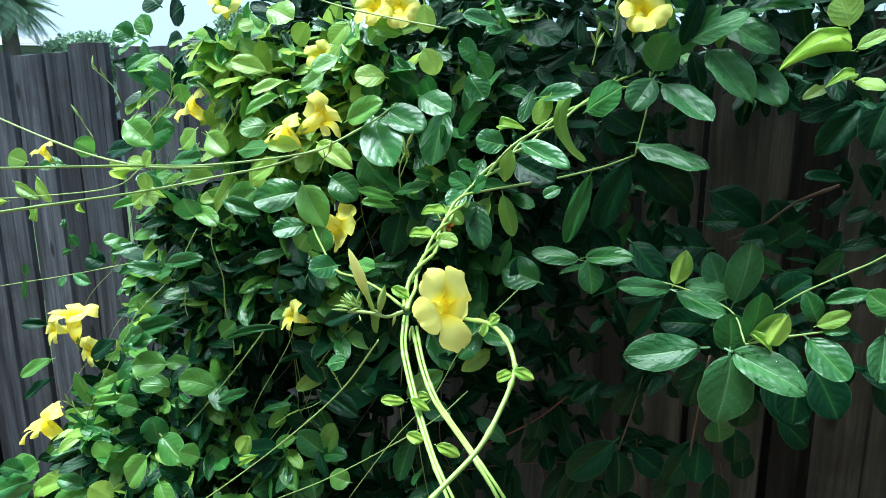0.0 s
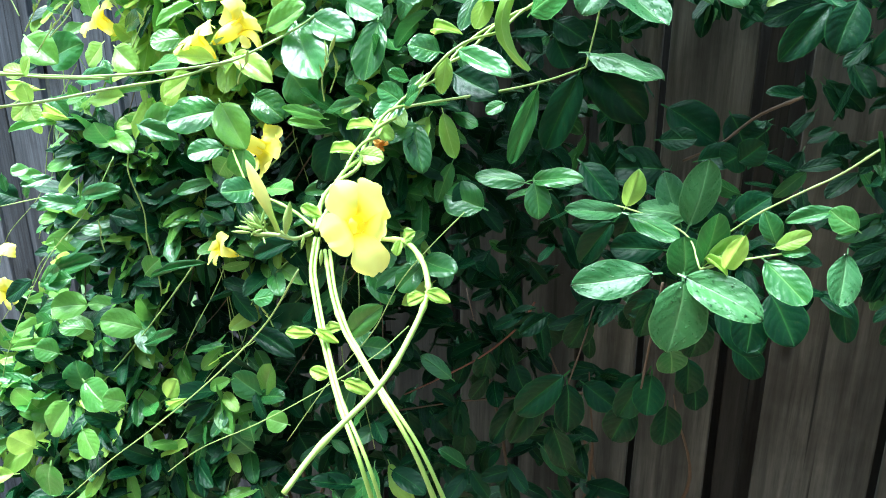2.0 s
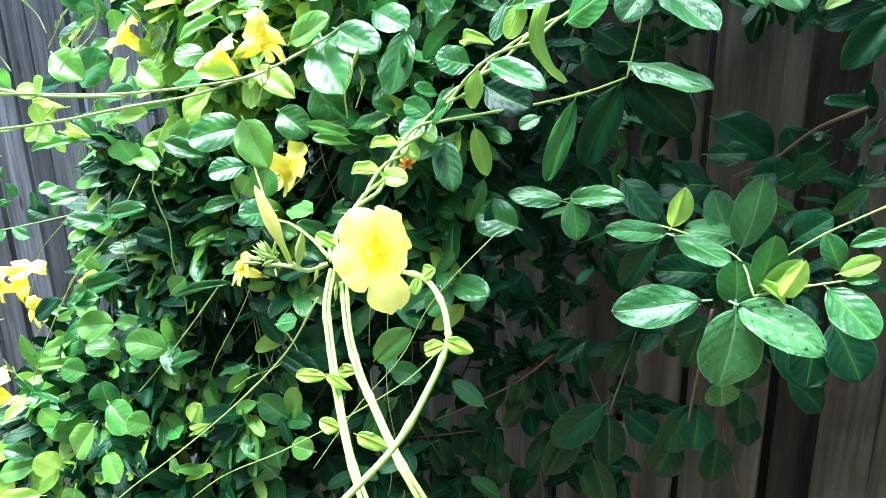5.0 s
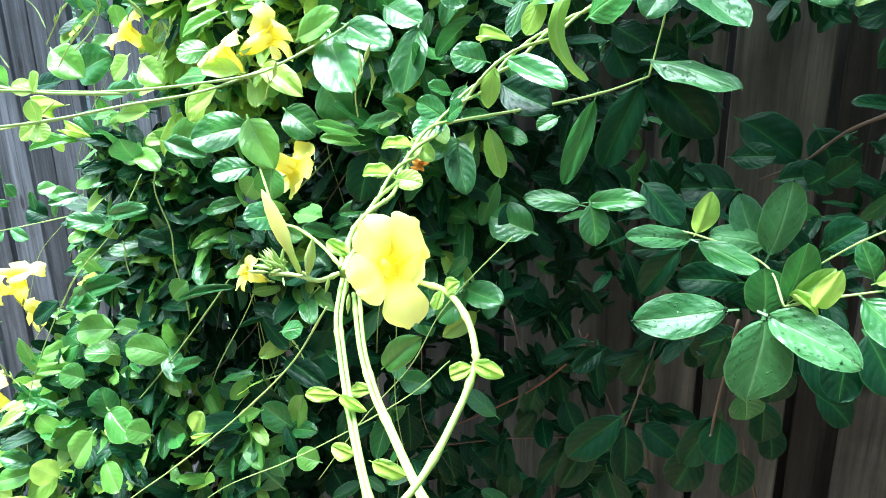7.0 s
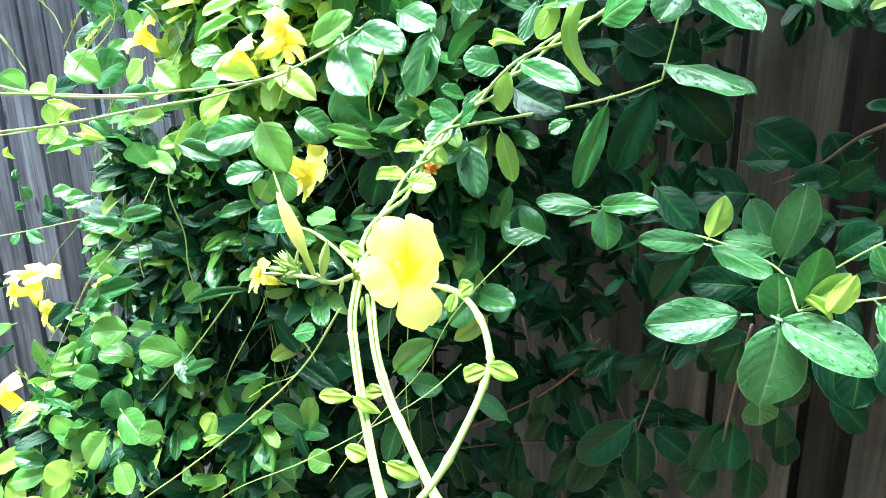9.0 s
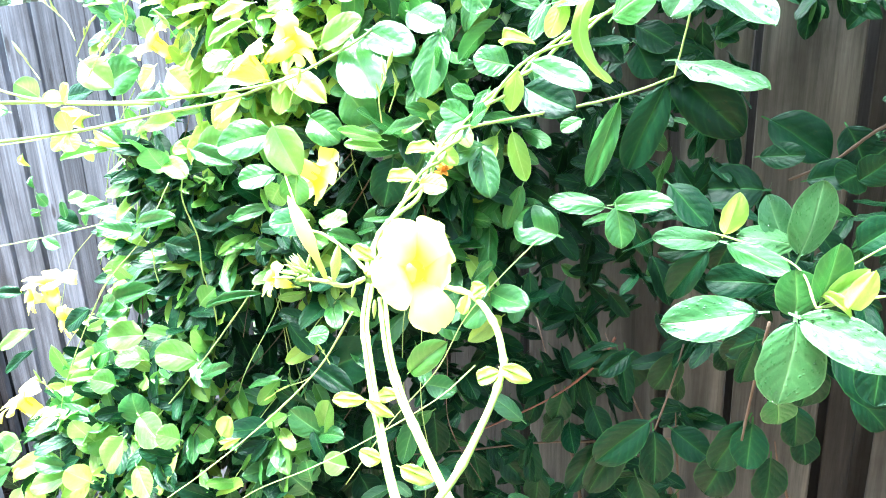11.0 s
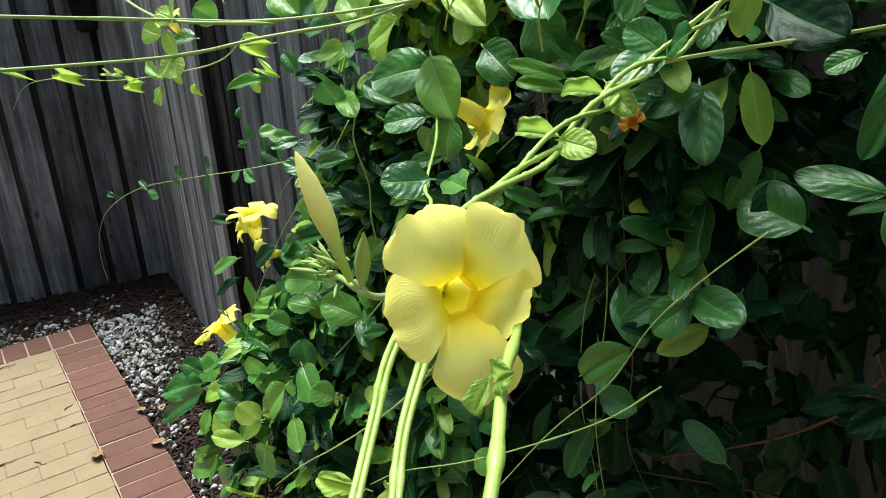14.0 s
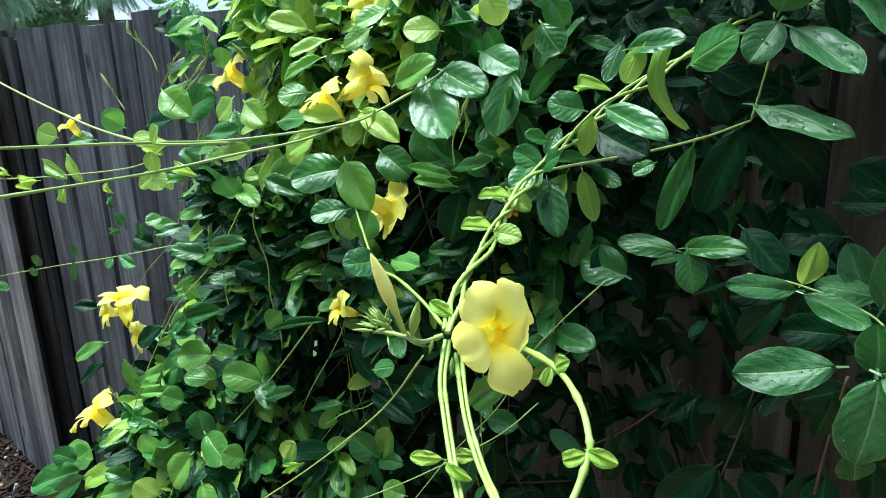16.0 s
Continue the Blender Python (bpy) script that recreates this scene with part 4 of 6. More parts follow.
def bud(parent, base, tip, fat=1.0, tight=False, label=""):
    base, tip = Vector(base), Vector(tip)
    d = tip - base
    q = d.to_track_quat("Z", "Y").to_matrix().to_4x4()
    return put("bud", TIGHT if tight else BUD, parent, Matrix.Translation(base) @ q @ Matrix.Diagonal((d.length * fat, d.length * fat, d.length, 1)), label)


flower(vine, (-0.290, 0.945, 1.118), (0.80, -0.54, 0.34), 0.0440, 0, hero=True, label="large fully open bright yellow trumpet flower")
flower(vine, (-0.745, 1.60, 1.085), (0.40, 0.55, -0.45), 0.058, 10)
flower(vine, (-0.779, 1.613, 1.355), (0.35, 0.60, 0.35), 0.058, 25, pale=True)
flower(vine, (-0.845, 1.53, 1.33), (-0.45, -0.35, 0.75), 0.048, 50, pale=True)
flower(vine, (-1.297, 1.822, 1.375), (-0.62, -0.40, 0.65), 0.056, 0, pale=True)
flower(vine, (-1.879, 1.895, 0.678), (0.02, -0.04, 1.0), 0.076, 15)
flower(vine, (-2.005, 1.931, 0.597), (-0.3, -0.7, 0.2), 0.050, 30)
flower(vine, (-1.762, 1.828, 0.580), (-0.2, -0.8, 0.1), 0.048, 60)
flower(vine, (-1.885, 1.715, 0.362), (-0.50, -0.34, 0.78), 0.078, 80)
flower(vine, (-0.912, 1.637, 0.831), (-0.55, -0.65, 0.45), 0.040, 20)
flower(vine, (-0.046, 1.626, 1.574), (0.22, -0.72, 0.50), 0.054, 35)
flower(vine, (-0.639, 1.609, 1.602), (-0.2, -0.8, 0.5), 0.050, 5)
flower(vine, (-0.575, 1.599, 1.594), (0.3, -0.8, 0.4), 0.046, 45)
flower(vine, (-0.828, 1.714, 1.500), (0.1, -0.8, 0.45), 0.040, 70)
flower(vine, (-1.156, 1.822, 1.653), (0.3, -0.6, 0.6), 0.044, 33)
flower(vine, (-1.557, 1.538, 1.272), (-0.4, -0.3, 0.8), 0.030, 12)
flower(vine, (-0.435, 1.492, 1.123), (0.7, -0.5, -0.4), 0.026, 0, True, "wilted orange flower")

bud(vine, (-0.408, 0.962, 1.096), (-0.440, 0.954, 1.192), 0.74, label="long pale yellow unopened bud")
bud(vine, (-0.400, 0.965, 1.094), (-0.388, 0.961, 1.138), 1.15, True)
for i in range(26):
    r = random.Random(i)
    o = Vector((-0.447 + r.uniform(-0.012, 0.012), 0.980 + r.uniform(-0.01, 0.01), 1.092 + r.uniform(-0.008, 0.008)))
    bud(vine, o, o + Vector((r.uniform(-0.026, 0.008), r.uniform(-0.016, 0.008), r.uniform(-0.010, 0.026))), 0.75, True)
stem("stalk", vine, [(-0.364, 0.970, 1.096), (-0.387, 0.967, 1.087), (-0.408, 0.965, 1.091), (-0.434, 0.977, 1.088), (-0.454, 0.983, 1.084)], 0.0028, 0.0022, green_stem)
stem("stalk", vine, [(-0.397, 0.966, 1.089), (-0.406, 0.963, 1.097)], 0.0022, 0.002, green_stem)
bud(vine, (-0.374, 0.965, 1.092), (-0.379, 0.963, 1.074), 1.1, True)
bud(vine, (-0.347, 0.955, 1.078), (-0.349, 0.953, 1.056), 1.0, True)


# paired leaflets at the joints of the hanging strands
for a, b, w in (((-0.339, 0.895, 0.988), (-0.371, 0.888, 0.990), 0.016), ((-0.325, 0.900, 0.992), (-0.294, 0.894, 0.999), 0.016), ((-0.284, 0.805, 0.983), (-0.304, 0.800, 0.990), 0.016),
                ((-0.266, 0.805, 0.978), (-0.236, 0.805, 0.968), 0.016), ((-0.163, 0.775, 1.102), (-0.140, 0.773, 1.096), 0.014), ((-0.164, 0.776, 1.098), (-0.184, 0.773, 1.090), 0.014),
                ((-0.210, 0.865, 1.126), (-0.194, 0.863, 1.136), 0.016), ((-0.215, 0.867, 1.125), (-0.218, 0.863, 1.108), 0.012), ((-0.386, 1.223, 1.156), (-0.437, 1.218, 1.162), 0.022), ((-0.384, 1.218, 1.154), (-0.342, 1.208, 1.151), 0.032),
                ((-0.367, 1.005, 1.108), (-0.392, 1.000, 1.123), 0.018), ((-0.312, 0.845, 1.018), (-0.287, 0.840, 1.008), 0.012), ((-0.394, 1.331, 1.180), (-0.445, 1.321, 1.185), 0.022), ((-0.403, 1.351, 1.190), (-0.364, 1.341, 1.160), 0.03),
                ((-0.955, 1.178, 1.229), (-0.935, 1.165, 1.205), 0.035), ((-0.955, 1.178, 1.229), (-0.985, 1.172, 1.205), 0.03), ((-0.969, 1.194, 1.277), (-0.945, 1.185, 1.305), 0.035), ((-0.969, 1.194, 1.277), (-1.0, 1.185, 1.29), 0.03), ((-0.955, 1.18, 1.23), (-0.96, 1.175, 1.265), 0.035)):
    leaf(vine, a, b, w, 0.6, young_leaf)

# stems
stem("stem", vine, wound(0, [(-0.045, 1.758, 1.451), (-0.126, 1.671, 1.407), (-0.189, 1.601, 1.363), (-0.275, 1.515, 1.302), (-0.356, 1.448, 1.229), (-0.380, 1.330, 1.184), (-0.377, 1.198, 1.150), (-0.376, 1.056, 1.123), (-0.360, 0.972, 1.099)]), 0.0030, 0.0030, pale_stem)
stem("stem", vine, wound(1, [(-0.075, 1.774, 1.463), (-0.130, 1.662, 1.401), (-0.188, 1.591, 1.358), (-0.271, 1.504, 1.310), (-0.359, 1.438, 1.221), (-0.377, 1.330, 1.191), (-0.385, 1.200, 1.145), (-0.369, 1.055, 1.125), (-0.358, 0.972, 1.099)]), 0.0028, 0.0028, pale_stem)
stem("stem", vine, wound(2, [(-0.016, 1.753, 1.429), (-0.117, 1.680, 1.403), (-0.196, 1.612, 1.369), (-0.285, 1.516, 1.294), (-0.348, 1.446, 1.232), (-0.387, 1.331, 1.178), (-0.379, 1.199, 1.157), (-0.382, 1.057, 1.118), (-0.364, 0.973, 1.102)]), 0.0025, 0.0025, pale_stem)
stem("stem", vine, [(-0.390, 1.443, 1.200), (-0.323, 1.472, 1.211), (-0.213, 1.554, 1.224), (-0.125, 1.641, 1.239), (-0.050, 1.708, 1.262)], 0.0026, 0.002, green_stem)
stem("stem", shrub, [(-0.050, 1.708, 1.262), (-0.037, 1.706, 1.323), (-0.027, 1.704, 1.381), (-0.026, 1.704, 1.448)], 0.002, 0.0016, green_stem)
stem("stem", vine, [(-0.367, 0.984, 1.084), (-0.357, 0.941, 1.059), (-0.341, 0.908, 1.036), (-0.303, 0.840, 1.002), (-0.261, 0.772, 0.972), (-0.220, 0.724, 0.928), (-0.192, 0.740, 0.774)], 0.0026, 0.0024, pale_stem)
stem("stem", vine, [(-0.361, 0.983, 1.085), (-0.351, 0.940, 1.059), (-0.335, 0.907, 1.037), (-0.298, 0.840, 1.003), (-0.256, 0.771, 0.973), (-0.212, 0.723, 0.931), (-0.180, 0.737, 0.781)], 0.0022, 0.0020, pale_stem)
stem("stem", vine, [(-0.358, 0.992, 1.065), (-0.320, 0.914, 1.036), (-0.290, 0.868, 1.013), (-0.258, 0.822, 1.008), (-0.202, 0.741, 1.003), (-0.158, 0.713, 0.952), (-0.118, 0.726, 0.815)], 0.0026, 0.0024, pale_stem)
stem("stem", vine, [(-0.351, 0.991, 1.066), (-0.314, 0.913, 1.037), (-0.284, 0.867, 1.014), (-0.253, 0.821, 1.009), (-0.198, 0.741, 1.004), (-0.150, 0.712, 0.955), (-0.106, 0.724, 0.821)], 0.0022, 0.0020, pale_stem)
stem("stem", vine, [(-0.328, 1.038, 1.086), (-0.281, 0.989, 1.087), (-0.213, 0.875, 1.121), (-0.179, 0.819, 1.119), (-0.164, 0.785, 1.106), (-0.163, 0.775, 1.097), (-0.169, 0.746, 1.075), (-0.187, 0.698, 1.041), (-0.228, 0.644, 1.003), (-0.246, 0.607, 0.980)], 0.0030, 0.0028, pale_stem)
stem("stem", vine, [(-0.594, 1.622, 1.384), (-0.629, 1.567, 1.348), (-0.692, 1.487, 1.304), (-0.737, 1.423, 1.283), (-0.890, 1.308, 1.268), (-0.969, 1.194, 1.277), (-1.023, 1.002, 1.294), (-1.077, 0.81, 1.31), (-1.16, 0.52, 1.335), (-1.24, 0.2, 1.35)], 0.0024, 0.0022, green_stem)
stem("stem", vine, [(-0.708, 1.469, 1.296), (-0.788, 1.372, 1.262), (-0.863, 1.263, 1.248), (-0.953, 1.176, 1.231), (-0.991, 0.98, 1.234), (-1.028, 0.783, 1.238), (-1.085, 0.49, 1.243), (-1.14, 0.2, 1.24)], 0.0024, 0.0022, green_stem)
stem("stem", vine, [(-0.891, 1.308, 1.263), (-0.959, 1.199, 1.274), (-1.125, 1.248, 1.287), (-1.291, 1.298, 1.317), (-1.516, 1.358, 1.372), (-1.823, 1.432, 1.459)], 0.0024, 0.002, green_stem)
stem("stem", vine, [(-1.208, 1.476, 1.233), (-1.261, 1.455, 1.194), (-1.418, 1.462, 1.169), (-1.809, 1.511, 1.134), (-2.260, 1.570, 1.121), (-2.635, 1.616, 1.079), (-2.916, 1.665, 0.983)], 0.0016, 0.001, green_stem)
stem("stem", vine, [(-1.565, 1.844, 0.889), (-1.830, 1.840, 0.831), (-2.143, 1.854, 0.768), (-2.504, 1.857, 0.685), (-2.829, 1.874, 0.548), (-2.964, 1.877, 0.404), (-2.956, 1.865, 0.308), (-2.931, 1.861, 0.237)], 0.0014, 0.0009, green_stem)
stem("stem", vine, [(-1.180, 1.725, 1.072), (-1.181, 1.705, 1.000), (-1.166, 1.723, 0.897), (-1.167, 1.723, 0.808), (-1.162, 1.742, 0.695), (-1.195, 1.768, 0.601), (-1.263, 1.740, 0.491)], 0.002, 0.0016, green_stem)
stem("stem", vine, [(-0.485, 1.176, 0.966), (-0.605, 1.258, 0.815), (-0.784, 1.330, 0.641), (-0.980, 1.385, 0.471), (-1.160, 1.437, 0.323), (-1.376, 1.496, 0.130)], 0.0016, 0.0014, green_stem)
stem("stem", vine, [(-0.417, 1.590, 0.691), (-0.491, 1.543, 0.627), (-0.647, 1.529, 0.518), (-0.799, 1.536, 0.418), (-0.956, 1.533, 0.332), (-1.081, 1.555, 0.228)], 0.0015, 0.0012, green_stem)
stem("stem", vine, [(-0.291, 1.619, 0.960), (-0.369, 1.602, 0.878), (-0.440, 1.595, 0.789), (-0.504, 1.585, 0.670), (-0.617, 1.585, 0.532), (-0.757, 1.610, 0.330)], 0.0013, 0.0012, green_stem)
stem("stem", vine, [(-1.286, 1.794, 1.022), (-1.349, 1.734, 0.884), (-1.491, 1.719, 0.740), (-1.620, 1.681, 0.511), (-1.666, 1.648, 0.348), (-1.659, 1.606, 0.156)], 0.0014, 0.0012, green_stem)
stem("stem", vine, [(-0.991, 1.793, 0.858), (-1.050, 1.763, 0.758), (-1.160, 1.721, 0.609), (-1.274, 1.681, 0.469), (-1.419, 1.645, 0.315), (-1.587, 1.634, 0.112)], 0.0022, 0.0018, green_stem)
stem("stem", vine, [(-1.214, 1.792, 0.704), (-1.243, 1.736, 0.594), (-1.390, 1.701, 0.426), (-1.577, 1.673, 0.237), (-1.723, 1.658, 0.070)], 0.0022, 0.0018, green_stem)
stem("stem", vine, [(-0.432, 1.471, 1.536), (-0.549, 1.492, 1.561), (-0.673, 1.514, 1.591), (-0.790, 1.534, 1.629)], 0.0018, 0.0016, green_stem)
stem("stem", shrub, [(0.127, 1.535, 0.856), (0.114, 1.578, 0.691), (0.107, 1.600, 0.583)], 0.003, 0.0022, brown_stem)
stem("stem", shrub, [(-0.005, 1.721, 0.720), (-0.024, 1.704, 0.636), (-0.054, 1.699, 0.527)], 0.0022, 0.0018, brown_stem)
stem("stem", shrub, [(-0.148, 1.787, 0.693), (-0.186, 1.793, 0.623), (-0.282, 1.820, 0.519), (-0.400, 1.841, 0.431), (-0.513, 1.861, 0.355)], 0.003, 0.002, red_stem)
stem("stem", shrub, [(0.014, 1.778, 0.469), (-0.124, 1.803, 0.426), (-0.335, 1.840, 0.367), (-0.525, 1.874, 0.297), (-0.758, 1.915, 0.217)], 0.003, 0.002, brown_stem)
stem("stem", shrub, [(0.366, 1.656, 1.211), (0.294, 1.688, 1.168), (0.235, 1.719, 1.107), (0.164, 1.732, 1.066)], 0.0035, 0.0025, brown_stem)
stem("stem", shrub, [(0.428, 1.401, 1.153), (0.381, 1.419, 1.107), (0.328, 1.439, 1.068), (0.272, 1.469, 1.021), (0.219, 1.498, 0.965)], 0.0018, 0.0015, green_stem)
stem("stem", shrub, [(0.187, 1.484, 0.906), (0.160, 1.550, 0.956), (0.051, 1.589, 0.991), (-0.036, 1.645, 0.989)], 0.002, 0.0018, green_stem)
stem("stem", shrub, [(0.187, 1.484, 0.906), (0.240, 1.474, 0.927), (0.284, 1.467, 0.941), (0.345, 1.476, 0.952)], 0.0022, 0.0018, green_stem)
stem("stem", vine, [(-0.371, 0.994, 1.094), (-0.444, 1.089, 1.090), (-0.537, 1.206, 1.075), (-0.618, 1.291, 1.064), (-0.723, 1.441, 1.084), (-0.777, 1.512, 1.113)], 0.0023, 0.0021, pale_stem)

# leaves of the broad-leaved shrub
leaf(shrub, (0.295, 1.465, 0.935), (0.360, 1.408, 0.878), 0.067, 0.60, mature_leaf)
leaf(shrub, (0.419, 1.440, 0.963), (0.405, 1.396, 0.882), 0.056, 0.50, wet_leaf)
leaf(shrub, (0.310, 1.470, 0.961), (0.361, 1.447, 0.996), 0.032, 0.70, young_leaf)
leaf(shrub, (0.319, 1.465, 0.952), (0.358, 1.440, 0.968), 0.026, 0.80, mature_leaf)
leaf(shrub, (0.401, 1.465, 1.033), (0.319, 1.464, 1.019), 0.032, 0.90, mature_leaf)
leaf(shrub, (0.432, 1.447, 1.005), (0.386, 1.451, 1.038), 0.050, 0.60, fresh_leaf)
leaf(shrub, (0.326, 1.529, 0.848), (0.370, 1.468, 0.774), 0.084, 0.40, dark_leaf)
leaf(shrub, (0.299, 1.529, 0.829), (0.293, 1.475, 0.748), 0.076, 0.40, dark_leaf)
leaf(shrub, (0.198, 1.479, 0.920), (0.251, 1.467, 0.977), 0.035, 0.50, young_leaf)
leaf(shrub, (0.192, 1.482, 0.927), (0.231, 1.451, 0.914), 0.019, 0.80, young_leaf)
leaf(shrub, (0.169, 1.617, 0.972), (0.074, 1.609, 0.991), 0.056, 0.80, wet_leaf)
leaf(shrub, (0.320, 1.516, 0.954), (0.299, 1.517, 1.014), 0.043, 0.30, mature_leaf)
leaf(shrub, (0.158, 1.479, 0.881), (0.147, 1.430, 0.752), 0.114, 0.50, wet_leaf)
leaf(shrub, (0.163, 1.478, 0.890), (0.284, 1.386, 0.859), 0.078, 0.70, wet_leaf)
leaf(shrub, (0.103, 1.509, 0.882), (-0.052, 1.496, 0.856), 0.081, 0.80, wet_leaf)
leaf(shrub, (0.041, 1.591, 0.982), (-0.075, 1.571, 0.983), 0.046, 0.90, wet_leaf)
leaf(shrub, (0.052, 1.569, 0.984), (0.149, 1.521, 0.961), 0.048, 0.90, mature_leaf)
leaf(shrub, (0.047, 1.570, 1.001), (0.072, 1.555, 1.071), 0.045, 0.20, young_leaf)
leaf(shrub, (0.025, 1.614, 0.955), (-0.052, 1.628, 0.855), 0.058, 0.50, dark_leaf)
leaf(shrub, (0.128, 1.596, 0.905), (0.021, 1.594, 0.904), 0.065, 0.50, dark_leaf)
leaf(shrub, (0.162, 1.519, 0.875), (0.159, 1.530, 0.954), 0.082, 0.30, mature_leaf)
leaf(shrub, (0.172, 1.588, 0.962), (0.203, 1.583, 1.091), 0.080, 0.20, wet_leaf)
leaf(shrub, (0.159, 1.631, 0.957), (0.122, 1.648, 1.056), 0.062, 0.20, wet_leaf)
leaf(shrub, (0.192, 1.483, 0.916), (0.206, 1.481, 1.019), 0.060, 0.20, mature_leaf)
leaf(shrub, (0.227, 1.457, 0.920), (0.246, 1.413, 0.989), 0.037, 0.40, young_leaf)
leaf(shrub, (-0.048, 1.688, 1.063), (0.026, 1.644, 0.998), 0.067, 0.50, dark_leaf)
leaf(shrub, (-0.164, 1.647, 1.024), (-0.272, 1.636, 1.043), 0.048, 0.80, mature_leaf)
leaf(shrub, (-0.149, 1.645, 1.030), (-0.044, 1.596, 1.052), 0.047, 0.80, mature_leaf)
leaf(shrub, (-0.143, 1.634, 1.028), (-0.126, 1.600, 0.959), 0.057, 0.50, mature_leaf)
leaf(shrub, (-0.308, 1.693, 1.015), (-0.285, 1.669, 0.936), 0.079, 0.60, dark_leaf)
leaf(shrub, (-0.330, 1.727, 1.007), (-0.435, 1.715, 1.062), 0.053, 0.80, dark_leaf)
# low hanging leaves, also coloured dark for the shade there
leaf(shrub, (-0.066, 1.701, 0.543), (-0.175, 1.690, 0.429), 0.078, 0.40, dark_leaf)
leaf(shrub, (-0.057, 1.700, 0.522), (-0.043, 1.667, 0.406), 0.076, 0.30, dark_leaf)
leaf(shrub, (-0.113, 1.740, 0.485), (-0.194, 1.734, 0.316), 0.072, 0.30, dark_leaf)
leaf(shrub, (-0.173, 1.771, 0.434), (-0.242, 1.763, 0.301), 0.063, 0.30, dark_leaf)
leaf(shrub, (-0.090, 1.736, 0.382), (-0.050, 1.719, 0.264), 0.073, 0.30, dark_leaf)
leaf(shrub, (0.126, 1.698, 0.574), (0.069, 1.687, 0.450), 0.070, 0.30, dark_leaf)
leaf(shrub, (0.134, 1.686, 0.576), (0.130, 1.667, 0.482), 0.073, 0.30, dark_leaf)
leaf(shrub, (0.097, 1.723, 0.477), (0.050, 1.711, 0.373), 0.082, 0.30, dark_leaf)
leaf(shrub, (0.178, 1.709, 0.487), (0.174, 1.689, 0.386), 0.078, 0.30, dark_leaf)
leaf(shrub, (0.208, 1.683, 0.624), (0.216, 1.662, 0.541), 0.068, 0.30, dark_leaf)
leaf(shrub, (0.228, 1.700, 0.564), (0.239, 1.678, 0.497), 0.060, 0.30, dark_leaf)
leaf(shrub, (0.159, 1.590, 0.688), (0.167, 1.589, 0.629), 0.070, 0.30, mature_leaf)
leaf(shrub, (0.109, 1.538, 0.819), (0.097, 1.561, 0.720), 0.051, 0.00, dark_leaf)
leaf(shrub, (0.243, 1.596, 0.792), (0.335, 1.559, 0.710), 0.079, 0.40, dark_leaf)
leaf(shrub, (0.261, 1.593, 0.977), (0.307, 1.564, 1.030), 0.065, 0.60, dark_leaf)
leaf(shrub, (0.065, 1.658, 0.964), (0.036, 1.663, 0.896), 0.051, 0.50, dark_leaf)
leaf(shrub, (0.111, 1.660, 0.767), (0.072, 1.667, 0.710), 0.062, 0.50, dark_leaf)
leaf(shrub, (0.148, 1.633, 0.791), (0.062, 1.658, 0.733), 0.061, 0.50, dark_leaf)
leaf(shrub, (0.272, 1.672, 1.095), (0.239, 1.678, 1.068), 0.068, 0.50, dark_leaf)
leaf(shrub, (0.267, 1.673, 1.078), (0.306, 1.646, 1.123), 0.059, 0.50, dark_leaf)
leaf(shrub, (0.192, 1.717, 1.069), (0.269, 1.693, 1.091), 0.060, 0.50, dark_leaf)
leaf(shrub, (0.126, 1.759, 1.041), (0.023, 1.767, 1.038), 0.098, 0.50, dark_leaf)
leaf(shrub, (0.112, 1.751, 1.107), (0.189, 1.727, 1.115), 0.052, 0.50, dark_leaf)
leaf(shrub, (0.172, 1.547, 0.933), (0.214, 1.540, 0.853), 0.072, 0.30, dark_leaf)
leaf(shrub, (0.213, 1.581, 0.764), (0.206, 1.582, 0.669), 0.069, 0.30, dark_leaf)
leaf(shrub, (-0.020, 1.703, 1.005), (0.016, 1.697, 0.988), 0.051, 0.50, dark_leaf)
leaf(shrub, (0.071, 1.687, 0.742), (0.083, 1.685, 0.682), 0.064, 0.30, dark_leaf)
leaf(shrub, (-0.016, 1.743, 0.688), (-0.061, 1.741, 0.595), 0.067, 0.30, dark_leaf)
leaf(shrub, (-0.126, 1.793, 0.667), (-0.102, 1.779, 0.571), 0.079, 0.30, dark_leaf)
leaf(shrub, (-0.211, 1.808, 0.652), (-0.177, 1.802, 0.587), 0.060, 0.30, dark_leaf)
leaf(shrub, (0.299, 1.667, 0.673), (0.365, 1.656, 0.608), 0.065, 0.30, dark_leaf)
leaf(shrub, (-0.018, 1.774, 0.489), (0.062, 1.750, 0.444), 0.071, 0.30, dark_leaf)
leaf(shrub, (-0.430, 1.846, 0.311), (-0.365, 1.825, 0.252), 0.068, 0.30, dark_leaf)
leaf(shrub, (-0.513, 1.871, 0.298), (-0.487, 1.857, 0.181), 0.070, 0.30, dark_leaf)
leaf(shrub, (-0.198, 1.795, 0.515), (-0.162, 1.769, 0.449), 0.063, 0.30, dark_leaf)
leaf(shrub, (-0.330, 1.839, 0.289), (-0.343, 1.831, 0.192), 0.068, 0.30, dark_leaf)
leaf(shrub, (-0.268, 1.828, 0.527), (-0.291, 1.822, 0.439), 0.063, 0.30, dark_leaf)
leaf(shrub, (-0.049, 1.688, 1.293), (0.095, 1.561, 1.273), 0.060, 0.90, wet_leaf)
leaf(shrub, (0.002, 1.659, 1.421), (0.100, 1.560, 1.353), 0.070, 0.80, wet_leaf)
leaf(shrub, (-0.018, 1.662, 1.433), (-0.058, 1.629, 1.366), 0.066, 0.60, wet_leaf)
leaf(shrub, (-0.019, 1.683, 1.449), (0.012, 1.657, 1.526), 0.079, 0.30, mature_leaf)
